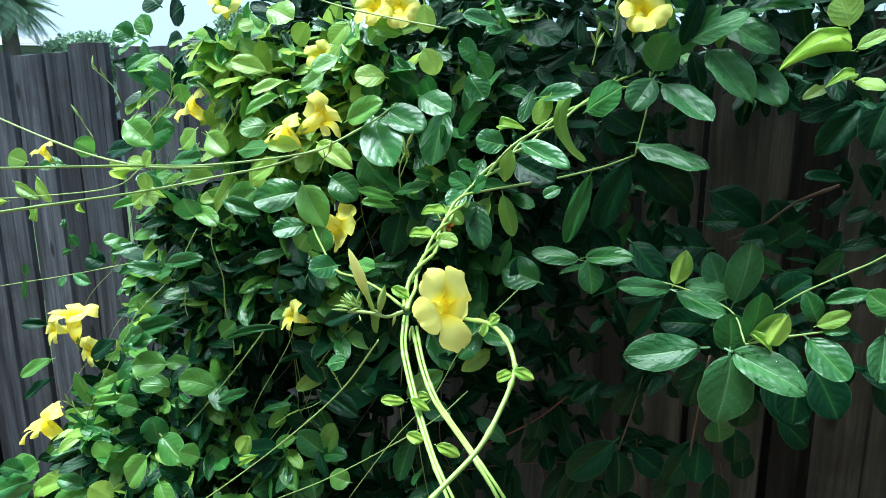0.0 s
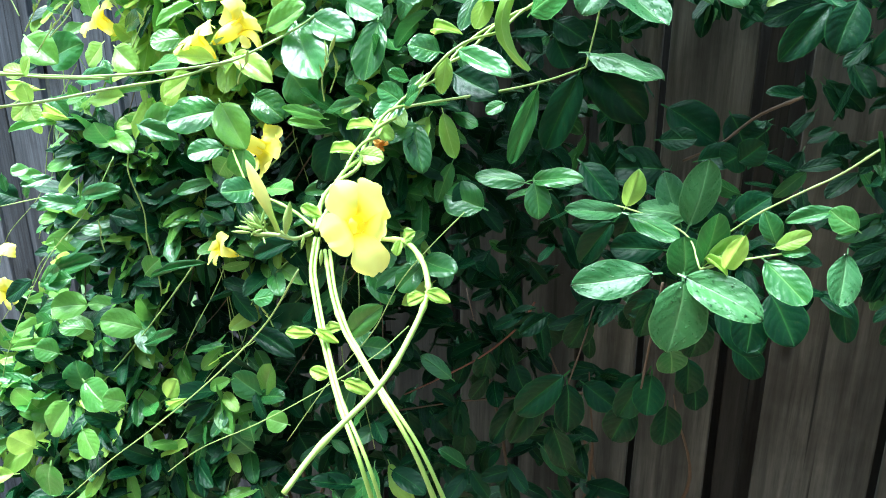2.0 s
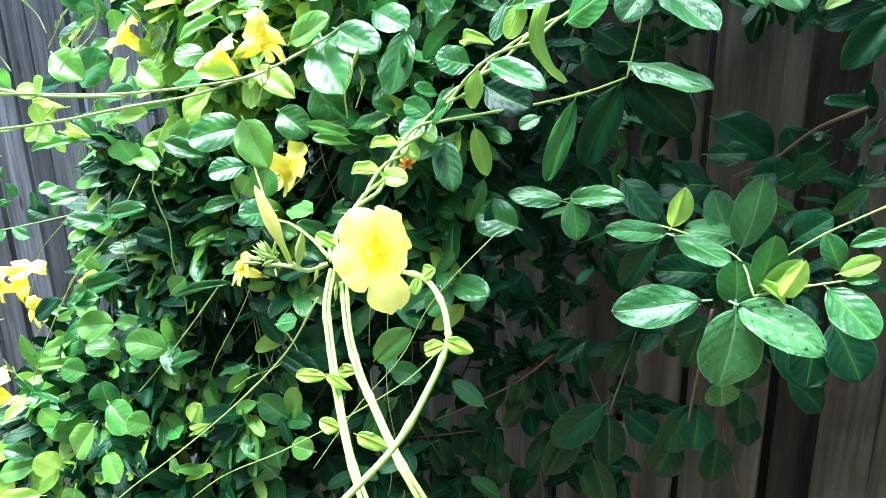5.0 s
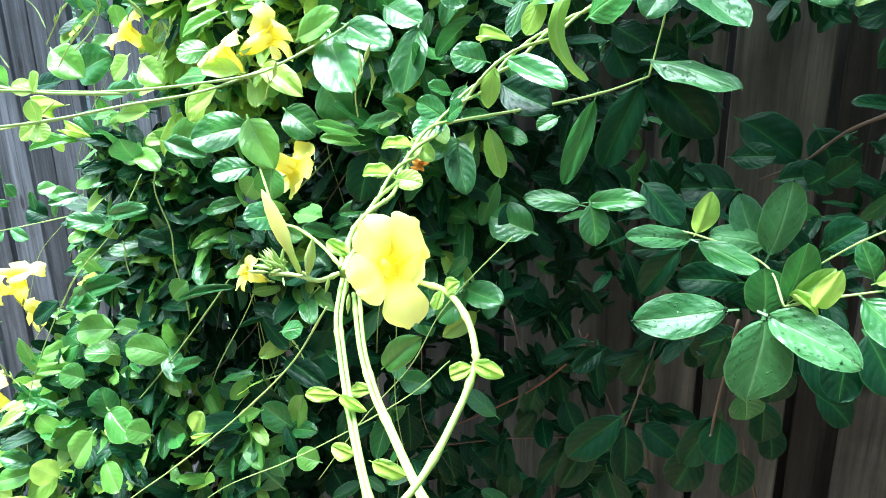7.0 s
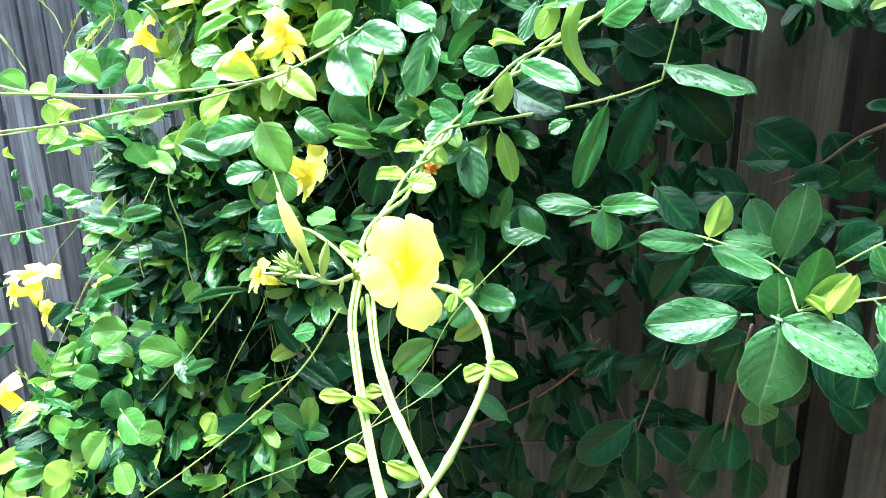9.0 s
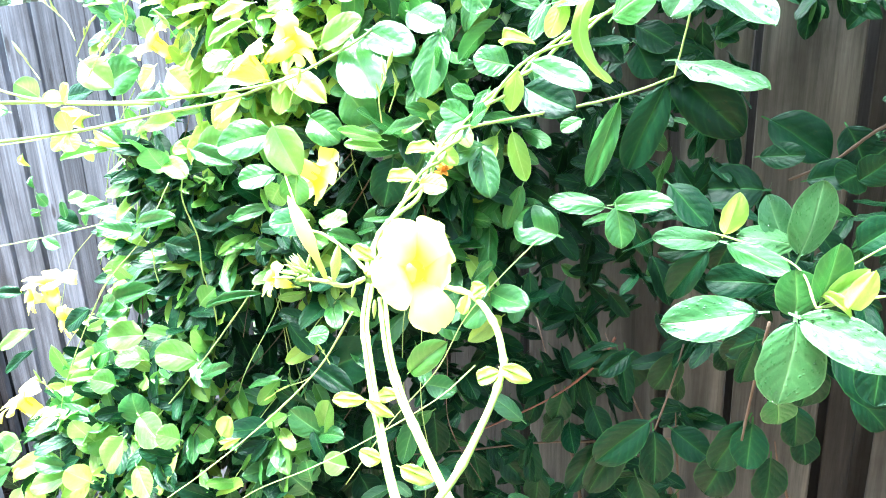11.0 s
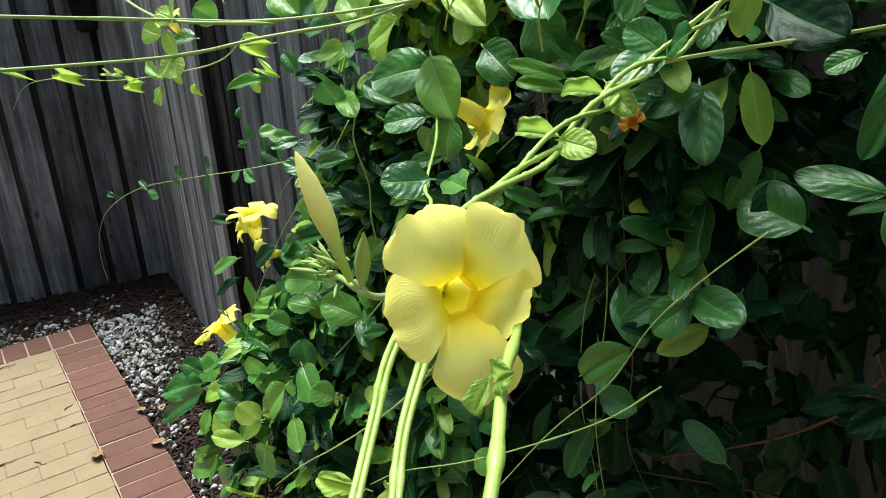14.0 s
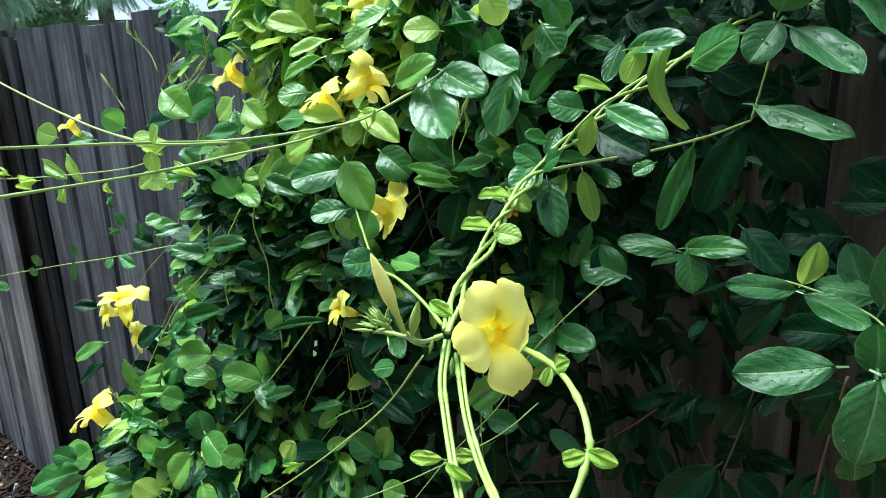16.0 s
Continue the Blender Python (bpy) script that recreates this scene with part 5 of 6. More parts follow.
leaf(shrub, (0.051, 1.670, 1.510), (0.148, 1.592, 1.568), 0.062, 0.80, wet_leaf)
leaf(shrub, (0.023, 1.696, 1.481), (0.102, 1.661, 1.583), 0.057, 0.60, mature_leaf)
leaf(shrub, (0.127, 1.698, 1.540), (0.215, 1.621, 1.493), 0.075, 0.80, wet_leaf)
leaf(shrub, (0.091, 1.684, 1.490), (0.171, 1.588, 1.401), 0.074, 0.70, wet_leaf)
leaf(shrub, (0.169, 1.690, 1.461), (0.239, 1.617, 1.379), 0.075, 0.70, wet_leaf)
leaf(shrub, (0.169, 1.690, 1.568), (0.269, 1.622, 1.579), 0.048, 0.90, mature_leaf)
leaf(shrub, (0.312, 1.462, 1.475), (0.206, 1.440, 1.473), 0.033, 0.90, young_leaf)
leaf(shrub, (0.305, 1.463, 1.517), (0.286, 1.466, 1.568), 0.064, 0.10, young_leaf)
leaf(shrub, (0.320, 1.460, 1.478), (0.362, 1.433, 1.508), 0.029, 0.80, young_leaf)
leaf(shrub, (0.335, 1.498, 1.421), (0.370, 1.452, 1.412), 0.033, 0.80, young_leaf)
leaf(shrub, (0.329, 1.500, 1.424), (0.291, 1.466, 1.426), 0.023, 0.80, young_leaf)
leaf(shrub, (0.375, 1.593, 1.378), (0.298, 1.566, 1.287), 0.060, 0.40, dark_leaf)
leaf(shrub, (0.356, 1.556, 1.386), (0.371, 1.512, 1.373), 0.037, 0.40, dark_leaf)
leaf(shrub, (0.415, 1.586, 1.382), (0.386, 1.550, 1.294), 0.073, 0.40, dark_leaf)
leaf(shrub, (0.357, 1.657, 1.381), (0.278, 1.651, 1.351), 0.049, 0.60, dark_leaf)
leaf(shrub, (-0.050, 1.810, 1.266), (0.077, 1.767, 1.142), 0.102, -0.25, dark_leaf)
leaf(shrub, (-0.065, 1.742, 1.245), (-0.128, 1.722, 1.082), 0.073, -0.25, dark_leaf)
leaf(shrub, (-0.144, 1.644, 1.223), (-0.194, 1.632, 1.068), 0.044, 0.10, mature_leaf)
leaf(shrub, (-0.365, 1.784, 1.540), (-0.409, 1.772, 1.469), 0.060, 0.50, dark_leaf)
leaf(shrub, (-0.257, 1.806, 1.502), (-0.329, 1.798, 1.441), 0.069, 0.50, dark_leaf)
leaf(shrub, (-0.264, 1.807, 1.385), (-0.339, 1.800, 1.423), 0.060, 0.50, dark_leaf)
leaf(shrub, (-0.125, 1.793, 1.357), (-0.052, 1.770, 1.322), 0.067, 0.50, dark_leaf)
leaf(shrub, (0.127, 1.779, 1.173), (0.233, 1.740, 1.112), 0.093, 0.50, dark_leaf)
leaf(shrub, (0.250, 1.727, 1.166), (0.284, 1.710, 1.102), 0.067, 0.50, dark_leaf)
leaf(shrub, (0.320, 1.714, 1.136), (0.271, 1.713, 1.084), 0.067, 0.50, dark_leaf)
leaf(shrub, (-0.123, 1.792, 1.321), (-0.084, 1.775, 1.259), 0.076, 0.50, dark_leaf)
# leaves of the flowering vine
leaf(vine, (-0.151, 1.544, 1.369), (-0.089, 1.492, 1.421), 0.068, 0.50, mature_leaf)
leaf(vine, (-0.250, 1.541, 1.397), (-0.156, 1.484, 1.411), 0.048, 0.80, mature_leaf)
leaf(vine, (-0.223, 1.516, 1.400), (-0.252, 1.511, 1.343), 0.040, 0.10, young_leaf)
leaf(vine, (-0.275, 1.484, 1.304), (-0.168, 1.404, 1.267), 0.048, 0.90, mature_leaf)
leaf(vine, (-0.303, 1.570, 1.258), (-0.207, 1.513, 1.225), 0.073, 0.60, dark_leaf)
leaf(vine, (-0.300, 1.489, 1.293), (-0.308, 1.470, 1.228), 0.034, 0.00, young_leaf)
leaf(vine, (-0.308, 1.470, 1.302), (-0.363, 1.449, 1.319), 0.057, 0.60, mature_leaf)
leaf(vine, (-0.317, 1.471, 1.333), (-0.274, 1.443, 1.346), 0.024, 0.70, young_leaf)
leaf(vine, (-0.366, 1.460, 1.252), (-0.395, 1.424, 1.267), 0.028, 0.60, mature_leaf)
leaf(vine, (-0.367, 1.419, 1.213), (-0.409, 1.406, 1.245), 0.043, 0.70, mature_leaf)
leaf(vine, (-0.364, 1.419, 1.216), (-0.326, 1.392, 1.241), 0.038, 0.70, mature_leaf)
leaf(vine, (-0.368, 1.419, 1.217), (-0.401, 1.364, 1.197), 0.048, 0.70, mature_leaf)
leaf(vine, (-0.351, 1.680, 1.165), (-0.320, 1.654, 1.072), 0.042, 0.00, young_leaf)
leaf(vine, (-0.207, 1.614, 1.195), (-0.243, 1.600, 1.177), 0.031, 0.70, mature_leaf)
leaf(vine, (-0.382, 1.544, 1.477), (-0.414, 1.509, 1.507), 0.058, 0.70, mature_leaf)
leaf(vine, (-0.386, 1.544, 1.493), (-0.360, 1.540, 1.437), 0.050, 0.20, mature_leaf)
leaf(vine, (-0.325, 1.473, 1.539), (-0.388, 1.443, 1.560), 0.040, 0.90, wet_leaf)
leaf(vine, (-0.411, 1.589, 1.447), (-0.370, 1.562, 1.398), 0.060, 0.20, mature_leaf)
leaf(vine, (-0.317, 1.776, 1.564), (-0.230, 1.740, 1.515), 0.076, 0.50, dark_leaf)
leaf(vine, (-0.643, 1.590, 1.355), (-0.564, 1.494, 1.256), 0.098, 0.40, mature_leaf)
leaf(vine, (-0.613, 1.605, 1.369), (-0.503, 1.545, 1.330), 0.075, 0.70, mature_leaf)
leaf(vine, (-0.502, 1.707, 1.361), (-0.515, 1.648, 1.232), 0.077, 0.30, mature_leaf)
leaf(vine, (-0.532, 1.611, 1.400), (-0.448, 1.555, 1.372), 0.066, 0.80, mature_leaf)
leaf(vine, (-0.704, 1.580, 1.346), (-0.602, 1.542, 1.392), 0.062, 0.50, fresh_leaf)
leaf(vine, (-0.823, 1.561, 1.180), (-0.938, 1.540, 1.149), 0.092, 0.60, mature_leaf)
leaf(vine, (-0.804, 1.537, 1.196), (-0.739, 1.485, 1.116), 0.075, 0.30, fresh_leaf)
leaf(vine, (-0.783, 1.493, 1.108), (-0.853, 1.464, 1.098), 0.056, 0.70, mature_leaf)
leaf(vine, (-0.745, 1.506, 1.106), (-0.749, 1.486, 1.048), 0.071, 0.20, fresh_leaf)
leaf(vine, (-0.618, 1.301, 1.070), (-0.651, 1.246, 1.076), 0.055, 0.80, mature_leaf)
leaf(vine, (-0.585, 1.295, 1.074), (-0.509, 1.241, 1.083), 0.038, 0.90, fresh_leaf)
leaf(vine, (-0.754, 1.528, 1.296), (-0.656, 1.470, 1.253), 0.049, 0.50, young_leaf)
leaf(vine, (-0.796, 1.515, 1.287), (-0.864, 1.486, 1.294), 0.049, 0.90, young_leaf)
leaf(vine, (-0.858, 1.526, 1.258), (-0.934, 1.519, 1.212), 0.050, 0.50, young_leaf)
leaf(vine, (-0.899, 1.533, 1.250), (-0.950, 1.542, 1.187), 0.050, 0.30, young_leaf)
leaf(vine, (-0.608, 1.624, 1.157), (-0.686, 1.577, 1.179), 0.033, 0.90, fresh_leaf)
leaf(vine, (-0.605, 1.624, 1.137), (-0.682, 1.596, 1.152), 0.032, 0.90, fresh_leaf)
leaf(vine, (-0.603, 1.623, 1.171), (-0.504, 1.565, 1.204), 0.032, 0.90, mature_leaf)
leaf(vine, (-0.785, 1.655, 1.201), (-0.707, 1.621, 1.156), 0.074, 0.50, mature_leaf)
leaf(vine, (-0.621, 1.708, 1.107), (-0.638, 1.670, 1.005), 0.085, 0.30, dark_leaf)
leaf(vine, (-1.254, 1.738, 1.070), (-1.253, 1.697, 1.121), 0.078, 0.60, mature_leaf)
leaf(vine, (-1.237, 1.735, 1.090), (-1.145, 1.678, 1.065), 0.052, 0.80, fresh_leaf)
leaf(vine, (-1.440, 1.811, 0.874), (-1.524, 1.765, 0.905), 0.053, 0.90, mature_leaf)
leaf(vine, (-1.431, 1.789, 0.872), (-1.321, 1.729, 0.909), 0.057, 0.90, mature_leaf)
leaf(vine, (-1.239, 1.837, 0.864), (-1.081, 1.789, 0.960), 0.059, 0.50, dark_leaf)
leaf(vine, (-0.786, 1.513, 1.081), (-0.821, 1.520, 1.040), 0.056, 0.20, fresh_leaf)
leaf(vine, (-1.214, 1.528, 1.148), (-1.313, 1.484, 1.146), 0.034, 0.90, fresh_leaf)
leaf(vine, (-1.566, 1.854, 0.936), (-1.612, 1.801, 0.967), 0.048, 0.90, fresh_leaf)
leaf(vine, (-1.548, 1.851, 0.943), (-1.608, 1.800, 0.925), 0.042, 0.90, mature_leaf)
leaf(vine, (-1.561, 1.792, 0.981), (-1.592, 1.757, 0.972), 0.042, 0.80, fresh_leaf)
leaf(vine, (-1.367, 1.900, 1.379), (-1.376, 1.881, 1.435), 0.068, 0.50, fresh_leaf)
leaf(vine, (-1.474, 1.939, 1.382), (-1.490, 1.881, 1.406), 0.047, 0.90, mature_leaf)
leaf(vine, (-1.420, 1.930, 1.361), (-1.447, 1.874, 1.343), 0.046, 0.90, fresh_leaf)
leaf(vine, (-1.526, 1.888, 1.266), (-1.397, 1.865, 1.314), 0.104, 0.30, mature_leaf)
leaf(vine, (-0.716, 1.704, 1.252), (-0.663, 1.674, 1.184), 0.092, 0.20, mature_leaf)
leaf(vine, (-1.139, 1.738, 1.101), (-1.027, 1.698, 1.161), 0.087, 0.40, fresh_leaf)
leaf(vine, (-1.213, 1.883, 0.690), (-1.146, 1.841, 0.831), 0.101, 0.20, dark_leaf)
leaf(vine, (-1.197, 1.687, 0.572), (-1.288, 1.643, 0.609), 0.081, 0.70, fresh_leaf)
leaf(vine, (-1.192, 1.686, 0.528), (-1.051, 1.641, 0.596), 0.037, 0.90, mature_leaf)
leaf(vine, (-1.389, 1.660, 0.383), (-1.407, 1.663, 0.465), 0.084, 0.30, mature_leaf)
leaf(vine, (-1.555, 1.750, 0.656), (-1.433, 1.709, 0.718), 0.061, 0.70, mature_leaf)
leaf(vine, (-1.384, 1.720, 0.614), (-1.494, 1.699, 0.605), 0.083, 0.70, fresh_leaf)
leaf(vine, (-0.873, 1.711, 0.586), (-0.743, 1.648, 0.560), 0.059, 0.90, dark_leaf)
leaf(vine, (-0.886, 1.754, 0.533), (-0.699, 1.701, 0.651), 0.118, 0.40, dark_leaf)
leaf(vine, (-0.878, 1.733, 0.381), (-0.952, 1.705, 0.447), 0.075, 0.70, mature_leaf)
leaf(vine, (-0.877, 1.732, 0.387), (-0.834, 1.715, 0.495), 0.063, 0.30, fresh_leaf)
leaf(vine, (-0.891, 1.735, 0.376), (-0.796, 1.677, 0.418), 0.047, 0.80, mature_leaf)
leaf(vine, (-1.046, 1.549, 0.458), (-1.001, 1.531, 0.521), 0.051, 0.30, young_leaf)
leaf(vine, (-1.038, 1.548, 0.437), (-0.950, 1.532, 0.486), 0.025, 0.30, young_leaf)
leaf(vine, (-0.899, 1.675, 0.238), (-0.956, 1.645, 0.311), 0.076, 0.60, mature_leaf)
leaf(vine, (-0.890, 1.674, 0.270), (-0.907, 1.677, 0.326), 0.063, 0.30, mature_leaf)
leaf(vine, (-0.751, 1.609, 0.380), (-0.804, 1.598, 0.399), 0.058, 0.60, fresh_leaf)
leaf(vine, (-0.594, 1.662, 0.622), (-0.499, 1.625, 0.714), 0.062, 0.50, fresh_leaf)
leaf(vine, (-0.555, 1.655, 0.596), (-0.478, 1.622, 0.611), 0.054, 0.70, mature_leaf)
leaf(vine, (-0.592, 1.804, 0.425), (-0.583, 1.782, 0.323), 0.073, 0.20, dark_leaf)
leaf(vine, (-0.839, 1.848, 0.186), (-0.795, 1.820, 0.127), 0.091, 0.20, dark_leaf)
leaf(vine, (-0.988, 1.732, 0.190), (-1.033, 1.699, 0.132), 0.079, 0.50, fresh_leaf)
leaf(vine, (-1.363, 1.757, 0.344), (-1.243, 1.716, 0.418), 0.058, 0.80, mature_leaf)
leaf(vine, (-1.192, 1.727, 0.715), (-1.144, 1.719, 0.764), 0.062, 0.50, fresh_leaf)
leaf(vine, (-1.167, 1.723, 0.709), (-0.988, 1.671, 0.787), 0.026, 0.90, mature_leaf)
leaf(vine, (-1.281, 1.844, 0.787), (-1.328, 1.832, 0.743), 0.056, 0.70, fresh_leaf)
leaf(vine, (-1.511, 1.722, 0.555), (-1.590, 1.716, 0.527), 0.073, 0.50, mature_leaf)
leaf(vine, (-1.493, 1.679, 0.509), (-1.622, 1.661, 0.491), 0.036, 0.90, fresh_leaf)
leaf(vine, (-1.383, 1.639, 0.256), (-1.411, 1.624, 0.296), 0.059, 0.50, fresh_leaf)
leaf(vine, (-1.619, 1.599, 0.242), (-1.706, 1.574, 0.268), 0.051, 0.90, mature_leaf)
leaf(vine, (-1.531, 1.584, 0.219), (-1.644, 1.563, 0.152), 0.076, 0.80, young_leaf)
leaf(vine, (-1.468, 1.654, 0.340), (-1.555, 1.629, 0.306), 0.097, 0.60, fresh_leaf)
leaf(vine, (-1.436, 1.872, 0.676), (-1.328, 1.832, 0.743), 0.047, 0.80, dark_leaf)
leaf(vine, (-1.261, 1.892, 0.113), (-1.167, 1.844, 0.094), 0.063, 0.70, dark_leaf)
leaf(vine, (-1.354, 1.918, 0.347), (-1.424, 1.920, 0.258), 0.064, 0.50, dark_leaf)
leaf(vine, (-1.198, 1.911, 0.281), (-1.230, 1.896, 0.361), 0.049, 0.30, fresh_leaf)
leaf(vine, (-0.396, 1.648, 0.833), (-0.304, 1.591, 0.833), 0.061, 0.70, mature_leaf)
leaf(vine, (-0.396, 1.648, 0.822), (-0.453, 1.617, 0.769), 0.066, 0.70, mature_leaf)
leaf(vine, (-0.441, 1.676, 0.852), (-0.384, 1.646, 0.898), 0.040, 0.90, mature_leaf)
leaf(vine, (-0.258, 1.664, 0.959), (-0.348, 1.680, 0.991), 0.086, 0.50, mature_leaf)
leaf(vine, (-0.720, 1.441, 0.791), (-0.672, 1.432, 0.811), 0.039, 0.70, mature_leaf)
leaf(vine, (-1.905, 1.690, 0.227), (-2.002, 1.667, 0.169), 0.092, 0.80, fresh_leaf)
leaf(vine, (-1.686, 1.611, 0.250), (-1.868, 1.602, 0.187), 0.065, 0.90, young_leaf)
leaf(vine, (-2.083, 1.742, 0.172), (-1.932, 1.695, 0.192), 0.094, 0.60, fresh_leaf)
leaf(vine, (-1.992, 1.888, 0.504), (-2.112, 1.849, 0.450), 0.057, 0.90, fresh_leaf)
leaf(vine, (-2.007, 1.891, 0.430), (-2.110, 1.848, 0.364), 0.048, 0.90, dark_leaf)
leaf(vine, (-2.013, 1.912, 0.622), (-2.104, 1.888, 0.629), 0.044, 0.90, dark_leaf)
leaf(vine, (-1.748, 1.927, 0.855), (-1.815, 1.918, 0.880), 0.072, 0.50, dark_leaf)
leaf(vine, (-1.504, 1.965, 0.740), (-1.306, 1.910, 0.745), 0.080, 0.70, dark_leaf)
leaf(vine, (-0.713, 1.643, 0.860), (-0.817, 1.620, 0.833), 0.050, 0.70, dark_leaf)
leaf(vine, (-1.570, 1.956, 1.576), (-1.619, 1.945, 1.614), 0.076, 0.40, mature_leaf)
leaf(vine, (-1.500, 1.944, 1.584), (-1.535, 1.950, 1.647), 0.061, 0.20, fresh_leaf)
leaf(vine, (-1.405, 1.907, 1.423), (-1.457, 1.875, 1.463), 0.058, 0.70, mature_leaf)
leaf(vine, (-1.154, 1.822, 1.477), (-1.211, 1.832, 1.424), 0.035, 0.30, young_leaf)
leaf(vine, (-1.223, 1.854, 1.429), (-1.300, 1.827, 1.449), 0.040, 0.90, mature_leaf)
leaf(vine, (-0.992, 1.732, 1.464), (-1.081, 1.707, 1.490), 0.056, 0.70, young_leaf)
leaf(vine, (-0.944, 1.704, 1.401), (-1.020, 1.656, 1.364), 0.043, 0.90, fresh_leaf)
leaf(vine, (-0.923, 1.700, 1.439), (-0.993, 1.651, 1.408), 0.041, 0.90, young_leaf)
leaf(vine, (-1.301, 1.868, 1.572), (-1.202, 1.830, 1.543), 0.072, 0.40, young_leaf)
leaf(vine, (-0.978, 1.689, 1.326), (-1.043, 1.660, 1.323), 0.062, 0.70, fresh_leaf)
leaf(vine, (-1.146, 1.678, 1.307), (-1.071, 1.645, 1.260), 0.064, 0.50, young_leaf)
leaf(vine, (-1.186, 1.685, 1.316), (-1.230, 1.673, 1.266), 0.066, 0.50, young_leaf)
leaf(vine, (-1.482, 1.778, 1.332), (-1.387, 1.741, 1.275), 0.085, 0.40, fresh_leaf)
leaf(vine, (-1.047, 1.661, 1.264), (-0.940, 1.601, 1.291), 0.051, 0.70, fresh_leaf)
leaf(vine, (-1.572, 1.794, 1.239), (-1.460, 1.754, 1.266), 0.057, 0.60, dark_leaf)
leaf(vine, (-1.412, 1.563, 1.261), (-1.436, 1.526, 1.293), 0.056, 0.60, fresh_leaf)
leaf(vine, (-1.538, 1.585, 1.227), (-1.591, 1.554, 1.233), 0.050, 0.90, mature_leaf)
leaf(vine, (-1.622, 1.549, 1.237), (-1.654, 1.524, 1.256), 0.060, 0.60, young_leaf)
leaf(vine, (-1.591, 1.544, 1.197), (-1.547, 1.536, 1.132), 0.030, 0.20, young_leaf)
leaf(vine, (-0.575, 1.618, 1.540), (-0.634, 1.588, 1.562), 0.055, 0.70, fresh_leaf)
leaf(vine, (-0.508, 1.566, 1.502), (-0.481, 1.561, 1.447), 0.052, 0.20, young_leaf)
leaf(vine, (-0.661, 1.633, 1.523), (-0.614, 1.625, 1.564), 0.056, 0.40, fresh_leaf)
leaf(vine, (-0.726, 1.665, 1.570), (-0.770, 1.653, 1.525), 0.058, 0.40, young_leaf)
leaf(vine, (-0.943, 1.683, 1.616), (-0.858, 1.648, 1.581), 0.071, 0.60, young_leaf)
leaf(vine, (-0.831, 1.663, 1.572), (-0.871, 1.670, 1.527), 0.060, 0.30, young_leaf)
leaf(vine, (-1.009, 1.715, 1.574), (-1.046, 1.701, 1.587), 0.043, 0.70, young_leaf)
leaf(vine, (-0.499, 1.544, 1.594), (-0.489, 1.542, 1.534), 0.043, 0.10, young_leaf)
leaf(vine, (-1.191, 1.828, 1.642), (-1.133, 1.818, 1.678), 0.070, 0.40, mature_leaf)
leaf(vine, (-1.391, 1.864, 1.655), (-1.447, 1.874, 1.690), 0.088, 0.40, dark_leaf)
leaf(vine, (-1.320, 1.871, 1.652), (-1.383, 1.883, 1.624), 0.087, 0.30, dark_leaf)
leaf(vine, (-1.420, 1.920, 1.552), (-1.362, 1.899, 1.571), 0.063, 0.50, dark_leaf)
leaf(vine, (-1.464, 1.938, 1.521), (-1.528, 1.908, 1.488), 0.052, 0.80, fresh_leaf)
leaf(vine, (-1.548, 1.973, 1.524), (-1.597, 1.941, 1.490), 0.054, 0.80, mature_leaf)
leaf(vine, (-1.208, 1.811, 1.352), (-1.134, 1.778, 1.384), 0.057, 0.50, mature_leaf)
leaf(vine, (-0.748, 1.649, 1.491), (-0.805, 1.618, 1.460), 0.058, 0.80, fresh_leaf)
leaf(vine, (-0.615, 1.605, 1.443), (-0.678, 1.575, 1.452), 0.064, 0.80, young_leaf)
leaf(vine, (-0.794, 1.657, 1.456), (-0.841, 1.625, 1.421), 0.049, 0.80, fresh_leaf)
leaf(vine, (-1.989, 1.837, 0.821), (-1.985, 1.836, 0.861), 0.030, 0.30, mature_leaf)
leaf(vine, (-1.996, 1.838, 0.806), (-2.010, 1.841, 0.739), 0.028, 0.20, mature_leaf)
leaf(vine, (-2.178, 1.840, 0.777), (-2.161, 1.837, 0.812), 0.044, 0.30, mature_leaf)
leaf(vine, (-2.201, 1.844, 0.768), (-2.208, 1.845, 0.733), 0.031, 0.30, mature_leaf)
leaf(vine, (-2.392, 1.837, 0.703), (-2.452, 1.848, 0.725), 0.026, 0.50, mature_leaf)
leaf(vine, (-2.395, 1.838, 0.699), (-2.320, 1.824, 0.689), 0.030, 0.50, mature_leaf)
leaf(vine, (-2.632, 1.849, 0.639), (-2.696, 1.860, 0.639), 0.021, 0.50, mature_leaf)
leaf(vine, (-1.832, 1.840, 0.826), (-1.841, 1.821, 0.798), 0.039, 0.50, mature_leaf)
leaf(vine, (-1.792, 1.833, 0.837), (-1.701, 1.796, 0.826), 0.037, 0.50, mature_leaf)
leaf(vine, (-1.854, 1.895, 0.973), (-1.868, 1.897, 1.009), 0.016, 0.20, mature_leaf)
leaf(vine, (-1.849, 1.894, 0.956), (-1.817, 1.888, 0.922), 0.037, 0.30, mature_leaf)
leaf(vine, (-1.840, 1.892, 0.906), (-1.887, 1.900, 0.886), 0.020, 0.50, mature_leaf)
leaf(vine, (-1.741, 1.875, 0.941), (-1.730, 1.873, 0.890), 0.033, 0.20, mature_leaf)
leaf(vine, (-1.631, 1.855, 0.929), (-1.666, 1.861, 0.873), 0.031, 0.20, mature_leaf)
leaf(vine, (-1.618, 1.498, 1.188), (-1.532, 1.482, 1.151), 0.031, 0.40, young_leaf)
leaf(vine, (-1.544, 1.484, 1.134), (-1.533, 1.482, 1.091), 0.024, 0.20, young_leaf)
leaf(vine, (-1.658, 1.505, 1.135), (-1.739, 1.519, 1.114), 0.026, 0.50, young_leaf)
